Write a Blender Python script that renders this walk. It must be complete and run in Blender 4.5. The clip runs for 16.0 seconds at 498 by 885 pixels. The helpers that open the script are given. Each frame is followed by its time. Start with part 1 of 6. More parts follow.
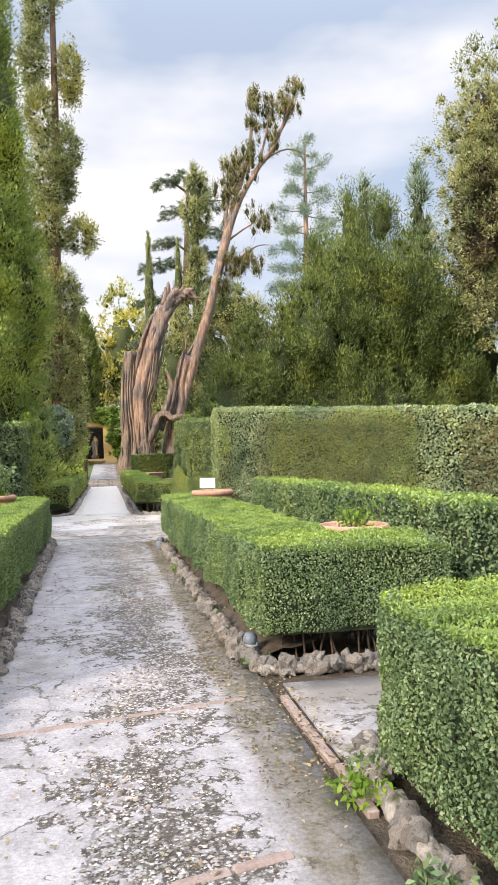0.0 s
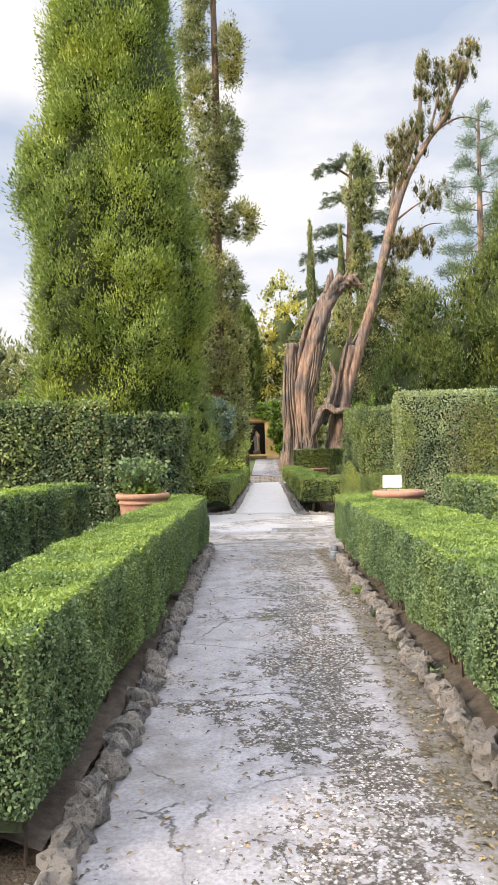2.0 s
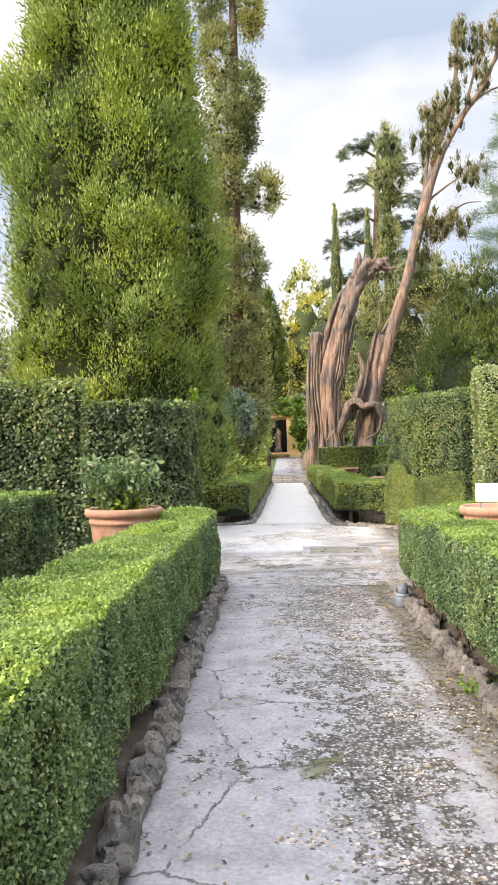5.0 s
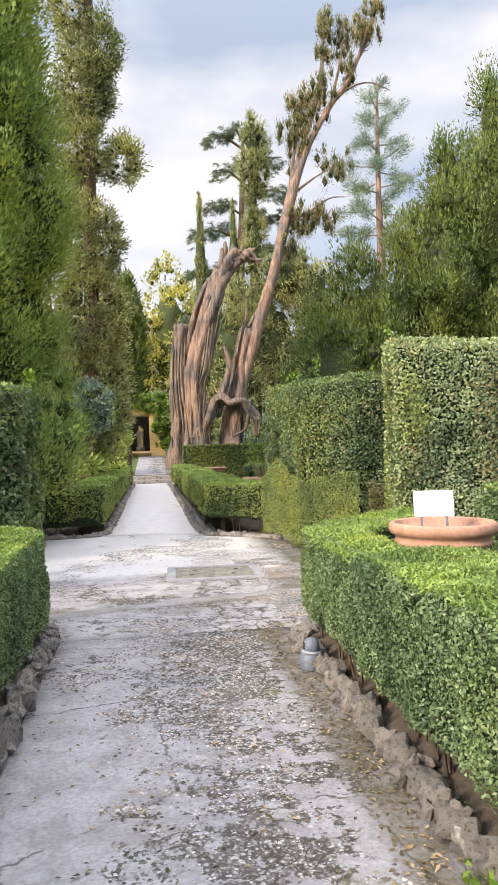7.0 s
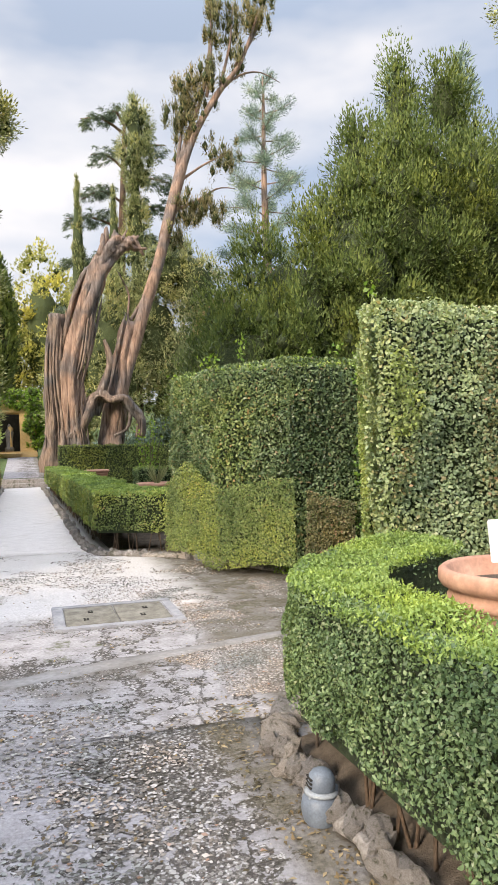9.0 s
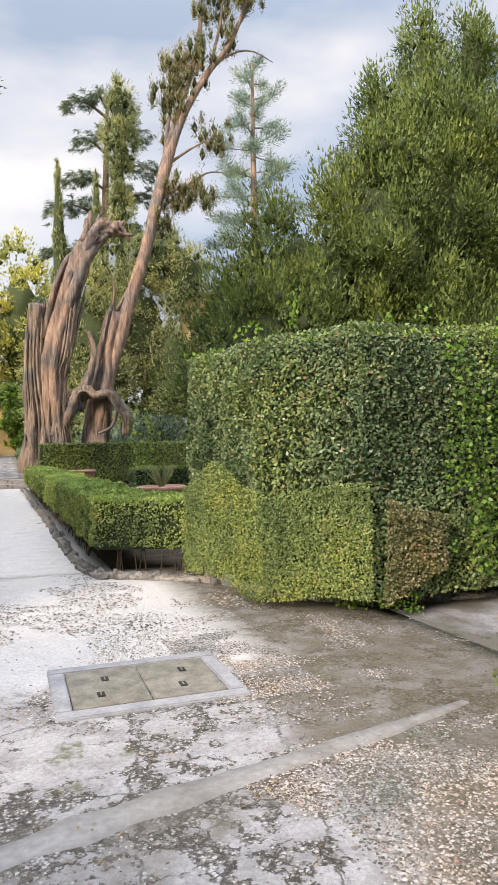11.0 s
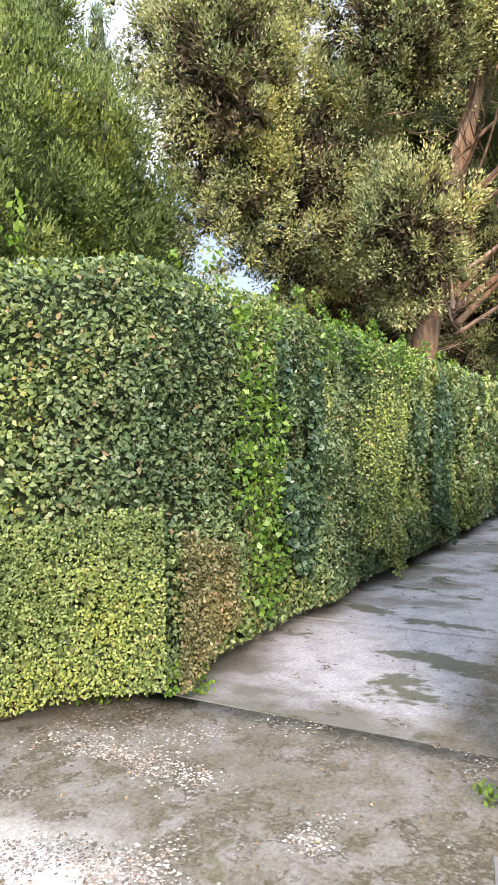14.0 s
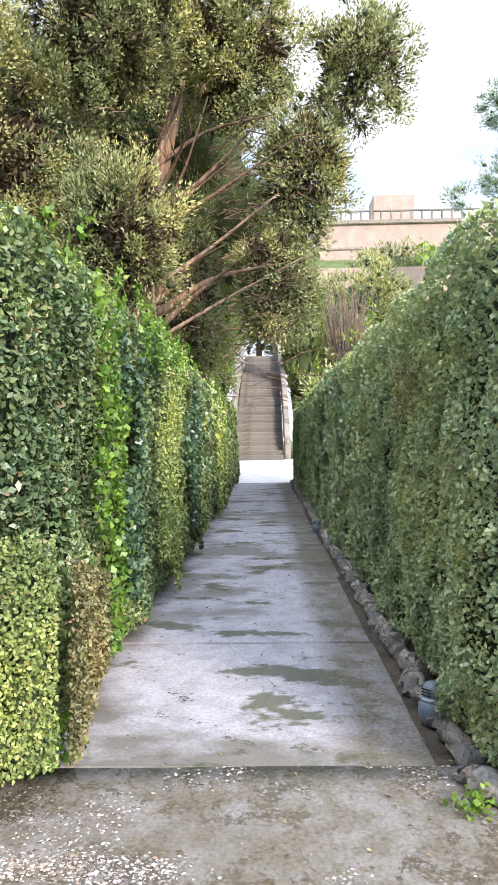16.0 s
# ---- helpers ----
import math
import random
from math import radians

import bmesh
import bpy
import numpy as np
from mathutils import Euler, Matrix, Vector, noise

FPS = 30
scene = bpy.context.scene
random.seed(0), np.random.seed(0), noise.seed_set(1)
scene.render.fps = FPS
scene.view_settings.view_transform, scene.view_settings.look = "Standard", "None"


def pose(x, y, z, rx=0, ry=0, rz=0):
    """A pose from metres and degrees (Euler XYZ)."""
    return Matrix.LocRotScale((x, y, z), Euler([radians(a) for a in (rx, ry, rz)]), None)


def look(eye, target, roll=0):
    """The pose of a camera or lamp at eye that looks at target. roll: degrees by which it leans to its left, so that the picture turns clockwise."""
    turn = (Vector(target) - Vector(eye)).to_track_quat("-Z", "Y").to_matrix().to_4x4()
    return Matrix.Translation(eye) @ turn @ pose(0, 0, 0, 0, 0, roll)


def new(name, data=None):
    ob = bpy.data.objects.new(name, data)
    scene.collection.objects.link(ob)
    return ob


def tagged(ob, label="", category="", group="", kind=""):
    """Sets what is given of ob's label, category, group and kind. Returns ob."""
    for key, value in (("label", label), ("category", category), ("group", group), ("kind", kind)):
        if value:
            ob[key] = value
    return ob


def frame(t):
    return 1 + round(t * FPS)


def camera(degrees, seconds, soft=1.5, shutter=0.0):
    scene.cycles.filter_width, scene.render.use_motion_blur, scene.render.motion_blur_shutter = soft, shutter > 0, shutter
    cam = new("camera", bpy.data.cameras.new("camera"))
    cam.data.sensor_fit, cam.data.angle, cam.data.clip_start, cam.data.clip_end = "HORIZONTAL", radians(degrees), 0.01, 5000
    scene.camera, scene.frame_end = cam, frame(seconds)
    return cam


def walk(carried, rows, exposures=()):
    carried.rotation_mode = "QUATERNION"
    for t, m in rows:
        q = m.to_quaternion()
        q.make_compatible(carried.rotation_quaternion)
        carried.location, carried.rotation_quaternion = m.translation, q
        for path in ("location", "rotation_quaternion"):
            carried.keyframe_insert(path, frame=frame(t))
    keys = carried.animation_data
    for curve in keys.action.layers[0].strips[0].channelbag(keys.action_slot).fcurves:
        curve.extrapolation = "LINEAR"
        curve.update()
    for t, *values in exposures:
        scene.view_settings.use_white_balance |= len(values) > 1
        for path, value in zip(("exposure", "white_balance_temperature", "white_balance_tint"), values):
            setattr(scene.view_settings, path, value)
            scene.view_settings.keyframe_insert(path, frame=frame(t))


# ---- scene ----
cam = camera(39.1, 16.0)
METRES, EYE, TILT, LEAN, TURN = 15.6, 1.5, 0.3, 0.0, -11.6
ROWS = [
    (0.0, 0.0, 0.0, 0.0, 0.02, 0.89, 1.41),
    (0.5, -0.0068, 0.0332, -0.0005, 5.14, 0.98, 1.4),
    (1.0, -0.0152, 0.0653, -0.0017, 9.22, 0.99, 1.33),
    (1.5, -0.0208, 0.0955, -0.0024, 11.46, 0.98, 1.37),
    (2.0, -0.0286, 0.1261, -0.0029, 13.03, 0.87, 1.31),
    (2.5, -0.0366, 0.1568, -0.0026, 14.57, 0.84, 1.3),
    (3.0, -0.0448, 0.1929, -0.0015, 15.17, 0.78, 1.32),
    (3.5, -0.0543, 0.2238, -0.0013, 15.12, 0.83, 1.28),
    (6.0, -0.0921, 0.3857, -0.0049, 13.12, 0.62, 1.39),
    (6.5, -0.0984, 0.4221, -0.0051, 8.65, 0.46, 1.43),
    (7.0, -0.1035, 0.4555, -0.0052, 3.53, 0.4, 1.49),
    (7.5, -0.1095, 0.4885, -0.0043, -1.06, 0.28, 1.41),
    (8.0, -0.1179, 0.5203, -0.0036, -3.74, 0.26, 1.32),
    (10.5, -0.156, 0.6766, -0.0071, -8.03, 0.17, 1.25),
    (11.0, -0.1629, 0.711, -0.0066, -8.28, 0.15, 1.25),
    (11.5, -0.1706, 0.742, -0.0063, -8.58, 0.15, 1.25),
    (12.0, -0.1796, 0.776, -0.0051, -9.36, 0.15, 1.19),
    (12.5, -0.1887, 0.8068, -0.0048, -15.46, 0.12, 1.09),
    (13.0, -0.1957, 0.8366, -0.005, -26.08, -0.07, 1.03),
    (13.5, -0.2026, 0.8632, -0.0059, -37.82, -0.01, 0.96),
    (14.0, -0.2059, 0.8884, -0.0061, -48.83, -0.19, 0.88),
    (14.5, -0.21, 0.9128, -0.0059, -57.57, -0.17, 0.71),
    (15.0, -0.2122, 0.9362, -0.0063, -66.98, -0.22, 0.67),
    (15.5, -0.2129, 0.9568, -0.0051, -73.29, -0.3, 0.56),
    (16.0, -0.2159, 0.9742, -0.0041, -76.91, -0.28, 0.51),
]
walk(cam, [(t, pose(0, 0, EYE, TILT, LEAN, TURN) @ pose(METRES * x, METRES * y, METRES * z, 90 + pitch, roll, yaw)) for t, x, y, z, yaw, pitch, roll in ROWS],
     exposures=[(0.0, 0.88, 6750, 14), (0.6, 0.74, 6750, 14), (1.8, 0.82, 6800, 14), (3.7, 0.93, 6850, 14), (6.0, 1.05, 6800, 14), (7.0, 0.86, 6800, 15), (8.0, 0.78, 6750, 14), (11.0, 0.72, 6750, 14), (12.5, 0.78, 6700, 14), (13.5, 1.14, 6600, 15), (14.5, 1.42, 6250, 15), (16.0, 1.4, 6100, 15)])

# ---- world and sun ----
world = bpy.data.worlds.new("sky")
scene.world = world
world.use_nodes = True
wn, wl = world.node_tree.nodes, world.node_tree.links
bg = wn["Background"]
sky = wn.new("ShaderNodeTexSky")
sky.sky_type, sky.sun_disc = "NISHITA", False
sky.sun_elevation, sky.sun_rotation = radians(26.3), radians(234.6)
sky_gain = wn.new("ShaderNodeMix")
sky_gain.data_type, sky_gain.blend_type = "RGBA", "MIX"
sky_gain.inputs["Factor"].default_value = 0.75
sky_gain.inputs["B"].default_value = (4.0, 4.85, 6.1, 1)
coords = wn.new("ShaderNodeTexCoord")
squash = wn.new("ShaderNodeMapping")
squash.inputs["Scale"].default_value = (1.0, 1.0, 2.6)
squash.inputs["Location"].default_value = (0.35, 0.1, 0.2)
puffs = wn.new("ShaderNodeTexNoise")
puffs.inputs["Scale"].default_value, puffs.inputs["Detail"].default_value = 1.9, 5.0
puffs.inputs["Roughness"].default_value = 0.48
cover = wn.new("ShaderNodeValToRGB")
cover.color_ramp.elements[0].position, cover.color_ramp.elements[1].position = 0.40, 0.62
cloud_tone = wn.new("ShaderNodeTexNoise")
cloud_tone.inputs["Scale"].default_value = 3.0
cloud_ramp = wn.new("ShaderNodeValToRGB")
cloud_ramp.color_ramp.elements[0].position, cloud_ramp.color_ramp.elements[0].color = 0.35, (6.8, 7.0, 7.3, 1)
cloud_ramp.color_ramp.elements[1].position, cloud_ramp.color_ramp.elements[1].color = 0.62, (8.1, 8.05, 7.95, 1)
clouds = wn.new("ShaderNodeMix")
clouds.data_type = "RGBA"
wl.new(coords.outputs["Generated"], squash.inputs["Vector"])
wl.new(squash.outputs["Vector"], puffs.inputs["Vector"])
wl.new(squash.outputs["Vector"], cloud_tone.inputs["Vector"])
wl.new(puffs.outputs["Fac"], cover.inputs["Fac"])
wl.new(cloud_tone.outputs["Fac"], cloud_ramp.inputs["Fac"])
wl.new(sky.outputs["Color"], sky_gain.inputs["A"])
wl.new(cover.outputs["Color"], clouds.inputs["Factor"])
wl.new(sky_gain.outputs["Result"], clouds.inputs["A"])
wl.new(cloud_ramp.outputs["Color"], clouds.inputs["B"])
# an overcast sky is brighter overhead than at the horizon
height = wn.new("ShaderNodeSeparateXYZ")
overhead = wn.new("ShaderNodeMapRange")
overhead.interpolation_type = "SMOOTHSTEP"
for key, value in (("From Min", 0.5), ("From Max", 1.0), ("To Min", 0.81), ("To Max", 3.1)):
    overhead.inputs[key].default_value = value
brighten = wn.new("ShaderNodeVectorMath")
brighten.operation = "SCALE"
wl.new(coords.outputs["Generated"], height.inputs["Vector"])
wl.new(height.outputs["Z"], overhead.inputs["Value"])
wl.new(clouds.outputs["Result"], brighten.inputs[0])
wl.new(overhead.outputs["Result"], brighten.inputs["Scale"])
wl.new(brighten.outputs["Vector"], bg.inputs["Color"])
bg.inputs["Strength"].default_value = 0.104

sun = new("sun", bpy.data.lights.new("sun", "SUN"))
sun.data.energy, sun.data.angle, sun.data.color = 2.7, radians(14), (1.0, 0.90, 0.74)
sun.matrix_world = look((-19, -13.5, 11.5), (0, 0, 0))


# ---- materials ----
def nodes_of(name):
    m = bpy.data.materials.new(name)
    m.use_nodes = True
    nt = m.node_tree
    return m, nt.nodes, nt.links, nt.nodes["Principled BSDF"]


def tex_noise(n, l, scale, detail=4.0, rough=0.55, vec=None):
    t = n.new("ShaderNodeTexNoise")
    t.inputs["Scale"].default_value, t.inputs["Detail"].default_value, t.inputs["Roughness"].default_value = scale, detail, rough
    if vec is not None:
        l.new(vec, t.inputs["Vector"])
    return t


def ramp(n, l, fac, stops):
    r = n.new("ShaderNodeValToRGB")
    els = r.color_ramp.elements
    while len(els) < len(stops):
        els.new(0.5)
    for e, (p, c) in zip(els, stops):
        e.position, e.color = p, (*c, 1) if len(c) == 3 else c
    l.new(fac, r.inputs["Fac"])
    return r


def mix(n, l, fac, a, b, how="MIX"):
    m = n.new("ShaderNodeMix")
    m.data_type, m.blend_type = "RGBA", how
    for key, v in (("Factor", fac), ("A", a), ("B", b)):
        if isinstance(v, (int, float)):
            m.inputs[key].default_value = v
        elif isinstance(v, tuple):
            m.inputs[key].default_value = (*v, 1)
        else:
            l.new(v, m.inputs[key])
    return m.outputs["Result"]


def bump(n, l, p, height, strength, dist):
    b = n.new("ShaderNodeBump")
    b.inputs["Strength"].default_value, b.inputs["Distance"].default_value = strength, dist
    l.new(height, b.inputs["Height"])
    l.new(b.outputs["Normal"], p.inputs["Normal"])
    return b


def leaf_material(name, dark, mid, bright, patch=0.6, patch_tint=None, rough=0.5, through_light=0.25, odd=None):
    """Leaves: a colour for each leaf, drifting in patches over the plant."""
    m, n, l, p = nodes_of(name)
    geo = n.new("ShaderNodeNewGeometry")
    tc = n.new("ShaderNodeTexCoord")
    stops = [(0.0, dark), (0.5, mid), (0.93, bright), (1.0, odd or bright)]
    each = ramp(n, l, geo.outputs["Random Per Island"], stops)
    big = tex_noise(n, l, patch, 3.0, vec=tc.outputs["Object"])
    tint = ramp(n, l, big.outputs["Fac"], [(0.36, (0.6, 0.66, 0.66)), (0.5, (1, 1, 1)), (0.66, patch_tint or (1.25, 1.15, 0.85))])
    col = mix(n, l, 1.0, each.outputs["Color"], tint.outputs["Color"], "MULTIPLY")
    l.new(col, p.inputs["Base Color"])
    p.inputs["Roughness"].default_value = rough
    p.inputs["Specular IOR Level"].default_value = 0.35
    tr = n.new("ShaderNodeBsdfTranslucent")
    warm = mix(n, l, 1.0, col, (1.3, 1.25, 0.6), "MULTIPLY")
    l.new(warm, tr.inputs["Color"])
    ms = n.new("ShaderNodeMixShader")
    ms.inputs["Fac"].default_value = through_light
    out = n["Material Output"]
    l.new(p.outputs["BSDF"], ms.inputs[1])
    l.new(tr.outputs["BSDF"], ms.inputs[2])
    l.new(ms.outputs["Shader"], out.inputs["Surface"])
    return m


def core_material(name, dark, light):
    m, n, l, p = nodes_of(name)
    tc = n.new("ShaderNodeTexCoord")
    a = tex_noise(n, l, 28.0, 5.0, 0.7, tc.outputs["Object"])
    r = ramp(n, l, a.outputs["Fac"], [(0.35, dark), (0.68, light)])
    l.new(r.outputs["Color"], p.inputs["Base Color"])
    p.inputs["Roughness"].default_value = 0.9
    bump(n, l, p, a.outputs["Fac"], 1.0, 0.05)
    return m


def bark_material(name, dark, mid, light, stretch=0.12, scale=9.0):
    m, n, l, p = nodes_of(name)
    tc = n.new("ShaderNodeTexCoord")
    mp = n.new("ShaderNodeMapping")
    mp.inputs["Scale"].default_value = (1, 1, stretch)
    l.new(tc.outputs["Object"], mp.inputs["Vector"])
    a = tex_noise(n, l, scale, 6.0, 0.65, mp.outputs["Vector"])
    b = tex_noise(n, l, 0.9, 3.0, 0.5, tc.outputs["Object"])
    r = ramp(n, l, a.outputs["Fac"], [(0.32, dark), (0.5, mid), (0.7, light)])
    t = ramp(n, l, b.outputs["Fac"], [(0.38, (0.62, 0.66, 0.72)), (0.6, (1.15, 0.98, 0.85))])
    l.new(mix(n, l, 1.0, r.outputs["Color"], t.outputs["Color"], "MULTIPLY"), p.inputs["Base Color"])
    p.inputs["Roughness"].default_value = 0.85
    bump(n, l, p, a.outputs["Fac"], 0.9, 0.06)
    return m


def stone_material(name, dark, light, moss=0.35, scale=7.0):
    m, n, l, p = nodes_of(name)
    tc = n.new("ShaderNodeTexCoord")
    info = n.new("ShaderNodeObjectInfo")
    a = tex_noise(n, l, scale * 3, 6.0, 0.7, tc.outputs["Object"])
    b = tex_noise(n, l, scale * 0.5, 3.0, 0.5, tc.outputs["Object"])
    r = ramp(n, l, a.outputs["Fac"], [(0.3, dark), (0.7, light)])
    v = ramp(n, l, info.outputs["Random"], [(0.0, (0.7, 0.7, 0.72)), (1.0, (1.15, 1.08, 1.0))])
    c = mix(n, l, 1.0, r.outputs["Color"], v.outputs["Color"], "MULTIPLY")
    g = ramp(n, l, b.outputs["Fac"], [(0.62 - moss * 0.35, (0, 0, 0)), (0.75, (1, 1, 1))])
    l.new(mix(n, l, g.outputs["Color"], c, (0.07, 0.075, 0.03)), p.inputs["Base Color"])
    p.inputs["Roughness"].default_value = 0.9
    bump(n, l, p, a.outputs["Fac"], 0.9, 0.03)
    return m


def path_material(name, light, grey, brown, moss_col, mossy, crack=1.0, scale=1.0, dirt=0.0, axis="X", wear=0.535, spread=None, band=None, wet_at=0.5, lane=None):
    """Worn pale concrete with gravel showing, damp brown patches and fine cracks."""
    m, n, l, p = nodes_of(name)
    pos = n.new("ShaderNodeNewGeometry").outputs["Position"]
    fine = tex_noise(n, l, 45.0, 5.0, 0.7, pos)
    midn = tex_noise(n, l, 5.0 * scale, 5.0, 0.6, pos)
    big = tex_noise(n, l, 1.1 * scale, 5.0, 0.6, pos)
    base = ramp(n, l, midn.outputs["Fac"], [(0.35, grey), (0.6, light)])
    speck = ramp(n, l, fine.outputs["Fac"], [(0.32, (0.72, 0.7, 0.68)), (0.62, (1.08, 1.08, 1.08))])
    col = mix(n, l, 1.0, base.outputs["Color"], speck.outputs["Color"], "MULTIPLY")
    peb = n.new("ShaderNodeTexVoronoi")
    peb.inputs["Scale"].default_value = 62.0
    l.new(mix(n, l, 0.03, pos, fine.outputs["Color"]), peb.inputs["Vector"])
    grain = ramp(n, l, peb.outputs["Color"], [(0.22, (0.085, 0.073, 0.062)), (0.48, (0.2, 0.182, 0.165)), (0.7, (0.60, 0.585, 0.59))])
    gapped = ramp(n, l, peb.outputs["Distance"], [(0.3, (1, 1, 1)), (0.6, (0.35, 0.32, 0.28))])
    pebc = n.new("ShaderNodeMix")
    pebc.data_type, pebc.blend_type = "RGBA", "MULTIPLY"
    pebc.inputs["Factor"].default_value = 1.0
    l.new(grain.outputs["Color"], pebc.inputs["A"])
    l.new(gapped.outputs["Color"], pebc.inputs["B"])
    chip = tex_noise(n, l, 8.0, 8.0, 0.68, pos)
    both = mix(n, l, 0.5, big.outputs["Color"], chip.outputs["Color"])
    lum = n.new("ShaderNodeSeparateXYZ")
    l.new(both, lum.inputs["Vector"])
    bare = lum.outputs["X"]
    if lane is not None:
        # feet have worn the surface away along one line
        across = n.new("ShaderNodeSeparateXYZ")
        l.new(pos, across.inputs["Vector"])
        gone, away, tread = n.new("ShaderNodeMath"), n.new("ShaderNodeMath"), n.new("ShaderNodeMapRange")
        gone.operation, away.operation = "SUBTRACT", "ABSOLUTE"
        gone.inputs[1].default_value = lane
        l.new(across.outputs["X"], gone.inputs[0])
        l.new(gone.outputs["Value"], away.inputs[0])
        l.new(away.outputs["Value"], tread.inputs["Value"])
        for key, value in (("From Min", 0.1), ("From Max", 0.75), ("To Min", 0.03), ("To Max", -0.08)):
            tread.inputs[key].default_value = value
        plus = n.new("ShaderNodeMath")
        l.new(bare, plus.inputs[0])
        l.new(tread.outputs["Result"], plus.inputs[1])
        bare = plus.outputs["Value"]
    worn = ramp(n, l, bare, [(wear, (0, 0, 0)), (wear + 0.014, (0.92, 0.92, 0.92))])
    col = mix(n, l, worn.outputs["Color"], col, pebc.outputs["Result"])
    other = n.new("ShaderNodeMapping")
    other.inputs["Location"].default_value = (7.3, 3.1, 1.7)
    if band:
        other.inputs["Scale"].default_value = band
    l.new(pos, other.inputs["Vector"])
    damp = tex_noise(n, l, 0.9 * scale, 6.0, 0.62, other.outputs["Vector"])
    dampf = ramp(n, l, damp.outputs["Fac"], [(wet_at, (0, 0, 0)), (wet_at + 0.1, (0.8, 0.8, 0.8))])
    col = mix(n, l, dampf.outputs["Color"], col, brown)
    mossn = tex_noise(n, l, 1.7 * scale, 6.0, 0.65, other.outputs["Vector"])
    mossf = ramp(n, l, mossn.outputs["Fac"], [(0.66 - 0.2 * mossy, (0, 0, 0)), (0.70 - 0.2 * mossy, (0.8, 0.8, 0.8))])
    col = mix(n, l, mossf.outputs["Color"], col, moss_col)
    warp = mix(n, l, 0.3, pos, midn.outputs["Color"])
    cr = n.new("ShaderNodeTexVoronoi")
    cr.feature = "DISTANCE_TO_EDGE"
    cr.inputs["Scale"].default_value = 4.6
    l.new(warp, cr.inputs["Vector"])
    crf = ramp(n, l, cr.outputs["Distance"], [(0.0, (crack, crack, crack)), (0.012, (crack, crack, crack)), (0.034, (0, 0, 0))])
    gaps = ramp(n, l, bare, [(wear - 0.045, (0, 0, 0)), (wear - 0.012, (0.9, 0.9, 0.9))])
    crk = mix(n, l, 1.0, crf.outputs["Color"], gaps.outputs["Color"], "MULTIPLY")
    # a few long cracks run on across the sound parts
    lc = n.new("ShaderNodeTexVoronoi")
    lc.feature = "DISTANCE_TO_EDGE"
    lc.inputs["Scale"].default_value = 1.05
    l.new(mix(n, l, 0.12, pos, chip.outputs["Color"]), lc.inputs["Vector"])
    lcf = ramp(n, l, lc.outputs["Distance"], [(0.0, (crack * 0.8,) * 3), (0.003, (crack * 0.8,) * 3), (0.009, (0, 0, 0))])
    lgap = ramp(n, l, midn.outputs["Fac"], [(0.4, (0, 0, 0)), (0.52, (1, 1, 1))])
    crk = mix(n, l, 1.0, crk, mix(n, l, 1.0, lcf.outputs["Color"], lgap.outputs["Color"], "MULTIPLY"), "LIGHTEN")
    col = mix(n, l, crk, col, (0.055, 0.048, 0.036))
    if dirt:
        # the strip of wet earth and moss that has washed down beside one kerb
        sx = n.new("ShaderNodeSeparateXYZ")
        l.new(mix(n, l, 0.16, pos, big.outputs["Color"]), sx.inputs["Vector"])
        off = n.new("ShaderNodeMath")
        off.operation = "SUBTRACT"
        l.new(sx.outputs[axis], off.inputs[0])
        off.inputs[1].default_value = dirt - 0.5
        stops = [(0.5, (0, 0, 0)), (0.6, (0.85, 0.85, 0.85))] if axis == "X" else [(0.4, (0.85, 0.85, 0.85)), (0.55, (0, 0, 0))]
        strip = ramp(n, l, off.outputs["Value"], stops)
        soft = ramp(n, l, midn.outputs["Fac"], [(0.36, (0.45,) * 3), (0.56, (1,) * 3)])
        wet = mix(n, l, 1.0, strip.outputs["Color"], soft.outputs["Color"], "MULTIPLY")
        mud = ramp(n, l, fine.outputs["Fac"], [(0.35, (0.065, 0.056, 0.03)), (0.65, (0.165, 0.138, 0.09))])
        col = mix(n, l, wet, col, mud.outputs["Color"])
    if spread:
        # pale gravel that has been carried in from the next path
        sg = n.new("ShaderNodeSeparateXYZ")
        l.new(mix(n, l, 0.25, pos, mix(n, l, 0.5, big.outputs["Color"], chip.outputs["Color"])), sg.inputs["Vector"])
        fac = None
        for key, sign, edge in (("X", -1.0, spread[0]), ("Y", 1.0, spread[1])):
            lin = n.new("ShaderNodeMath")
            lin.operation = "MULTIPLY_ADD"
            l.new(sg.outputs[key], lin.inputs[0])
            lin.inputs[1].default_value, lin.inputs[2].default_value = sign, -sign * edge
            one = ramp(n, l, lin.outputs["Value"], [(0.0, (0, 0, 0)), (0.3, (0.95, 0.95, 0.95))]).outputs["Color"]
            fac = one if fac is None else mix(n, l, 1.0, fac, one, "MULTIPLY")
        pale = ramp(n, l, fine.outputs["Fac"], [(0.3, (0.55, 0.52, 0.505)), (0.65, (0.78, 0.75, 0.74))])
        col = mix(n, l, fac, col, pale.outputs["Color"])
    l.new(col, p.inputs["Base Color"])
    rr = ramp(n, l, damp.outputs["Fac"], [(0.45, (0.85,) * 3), (0.65, (0.6,) * 3)])
    l.new(rr.outputs["Color"], p.inputs["Roughness"])
    h = mix(n, l, worn.outputs["Color"], fine.outputs["Color"], peb.outputs["Distance"])
    h2 = mix(n, l, crk, h, (0.0, 0.0, 0.0))
    bump(n, l, p, h2, 0.6, 0.012)
    return m


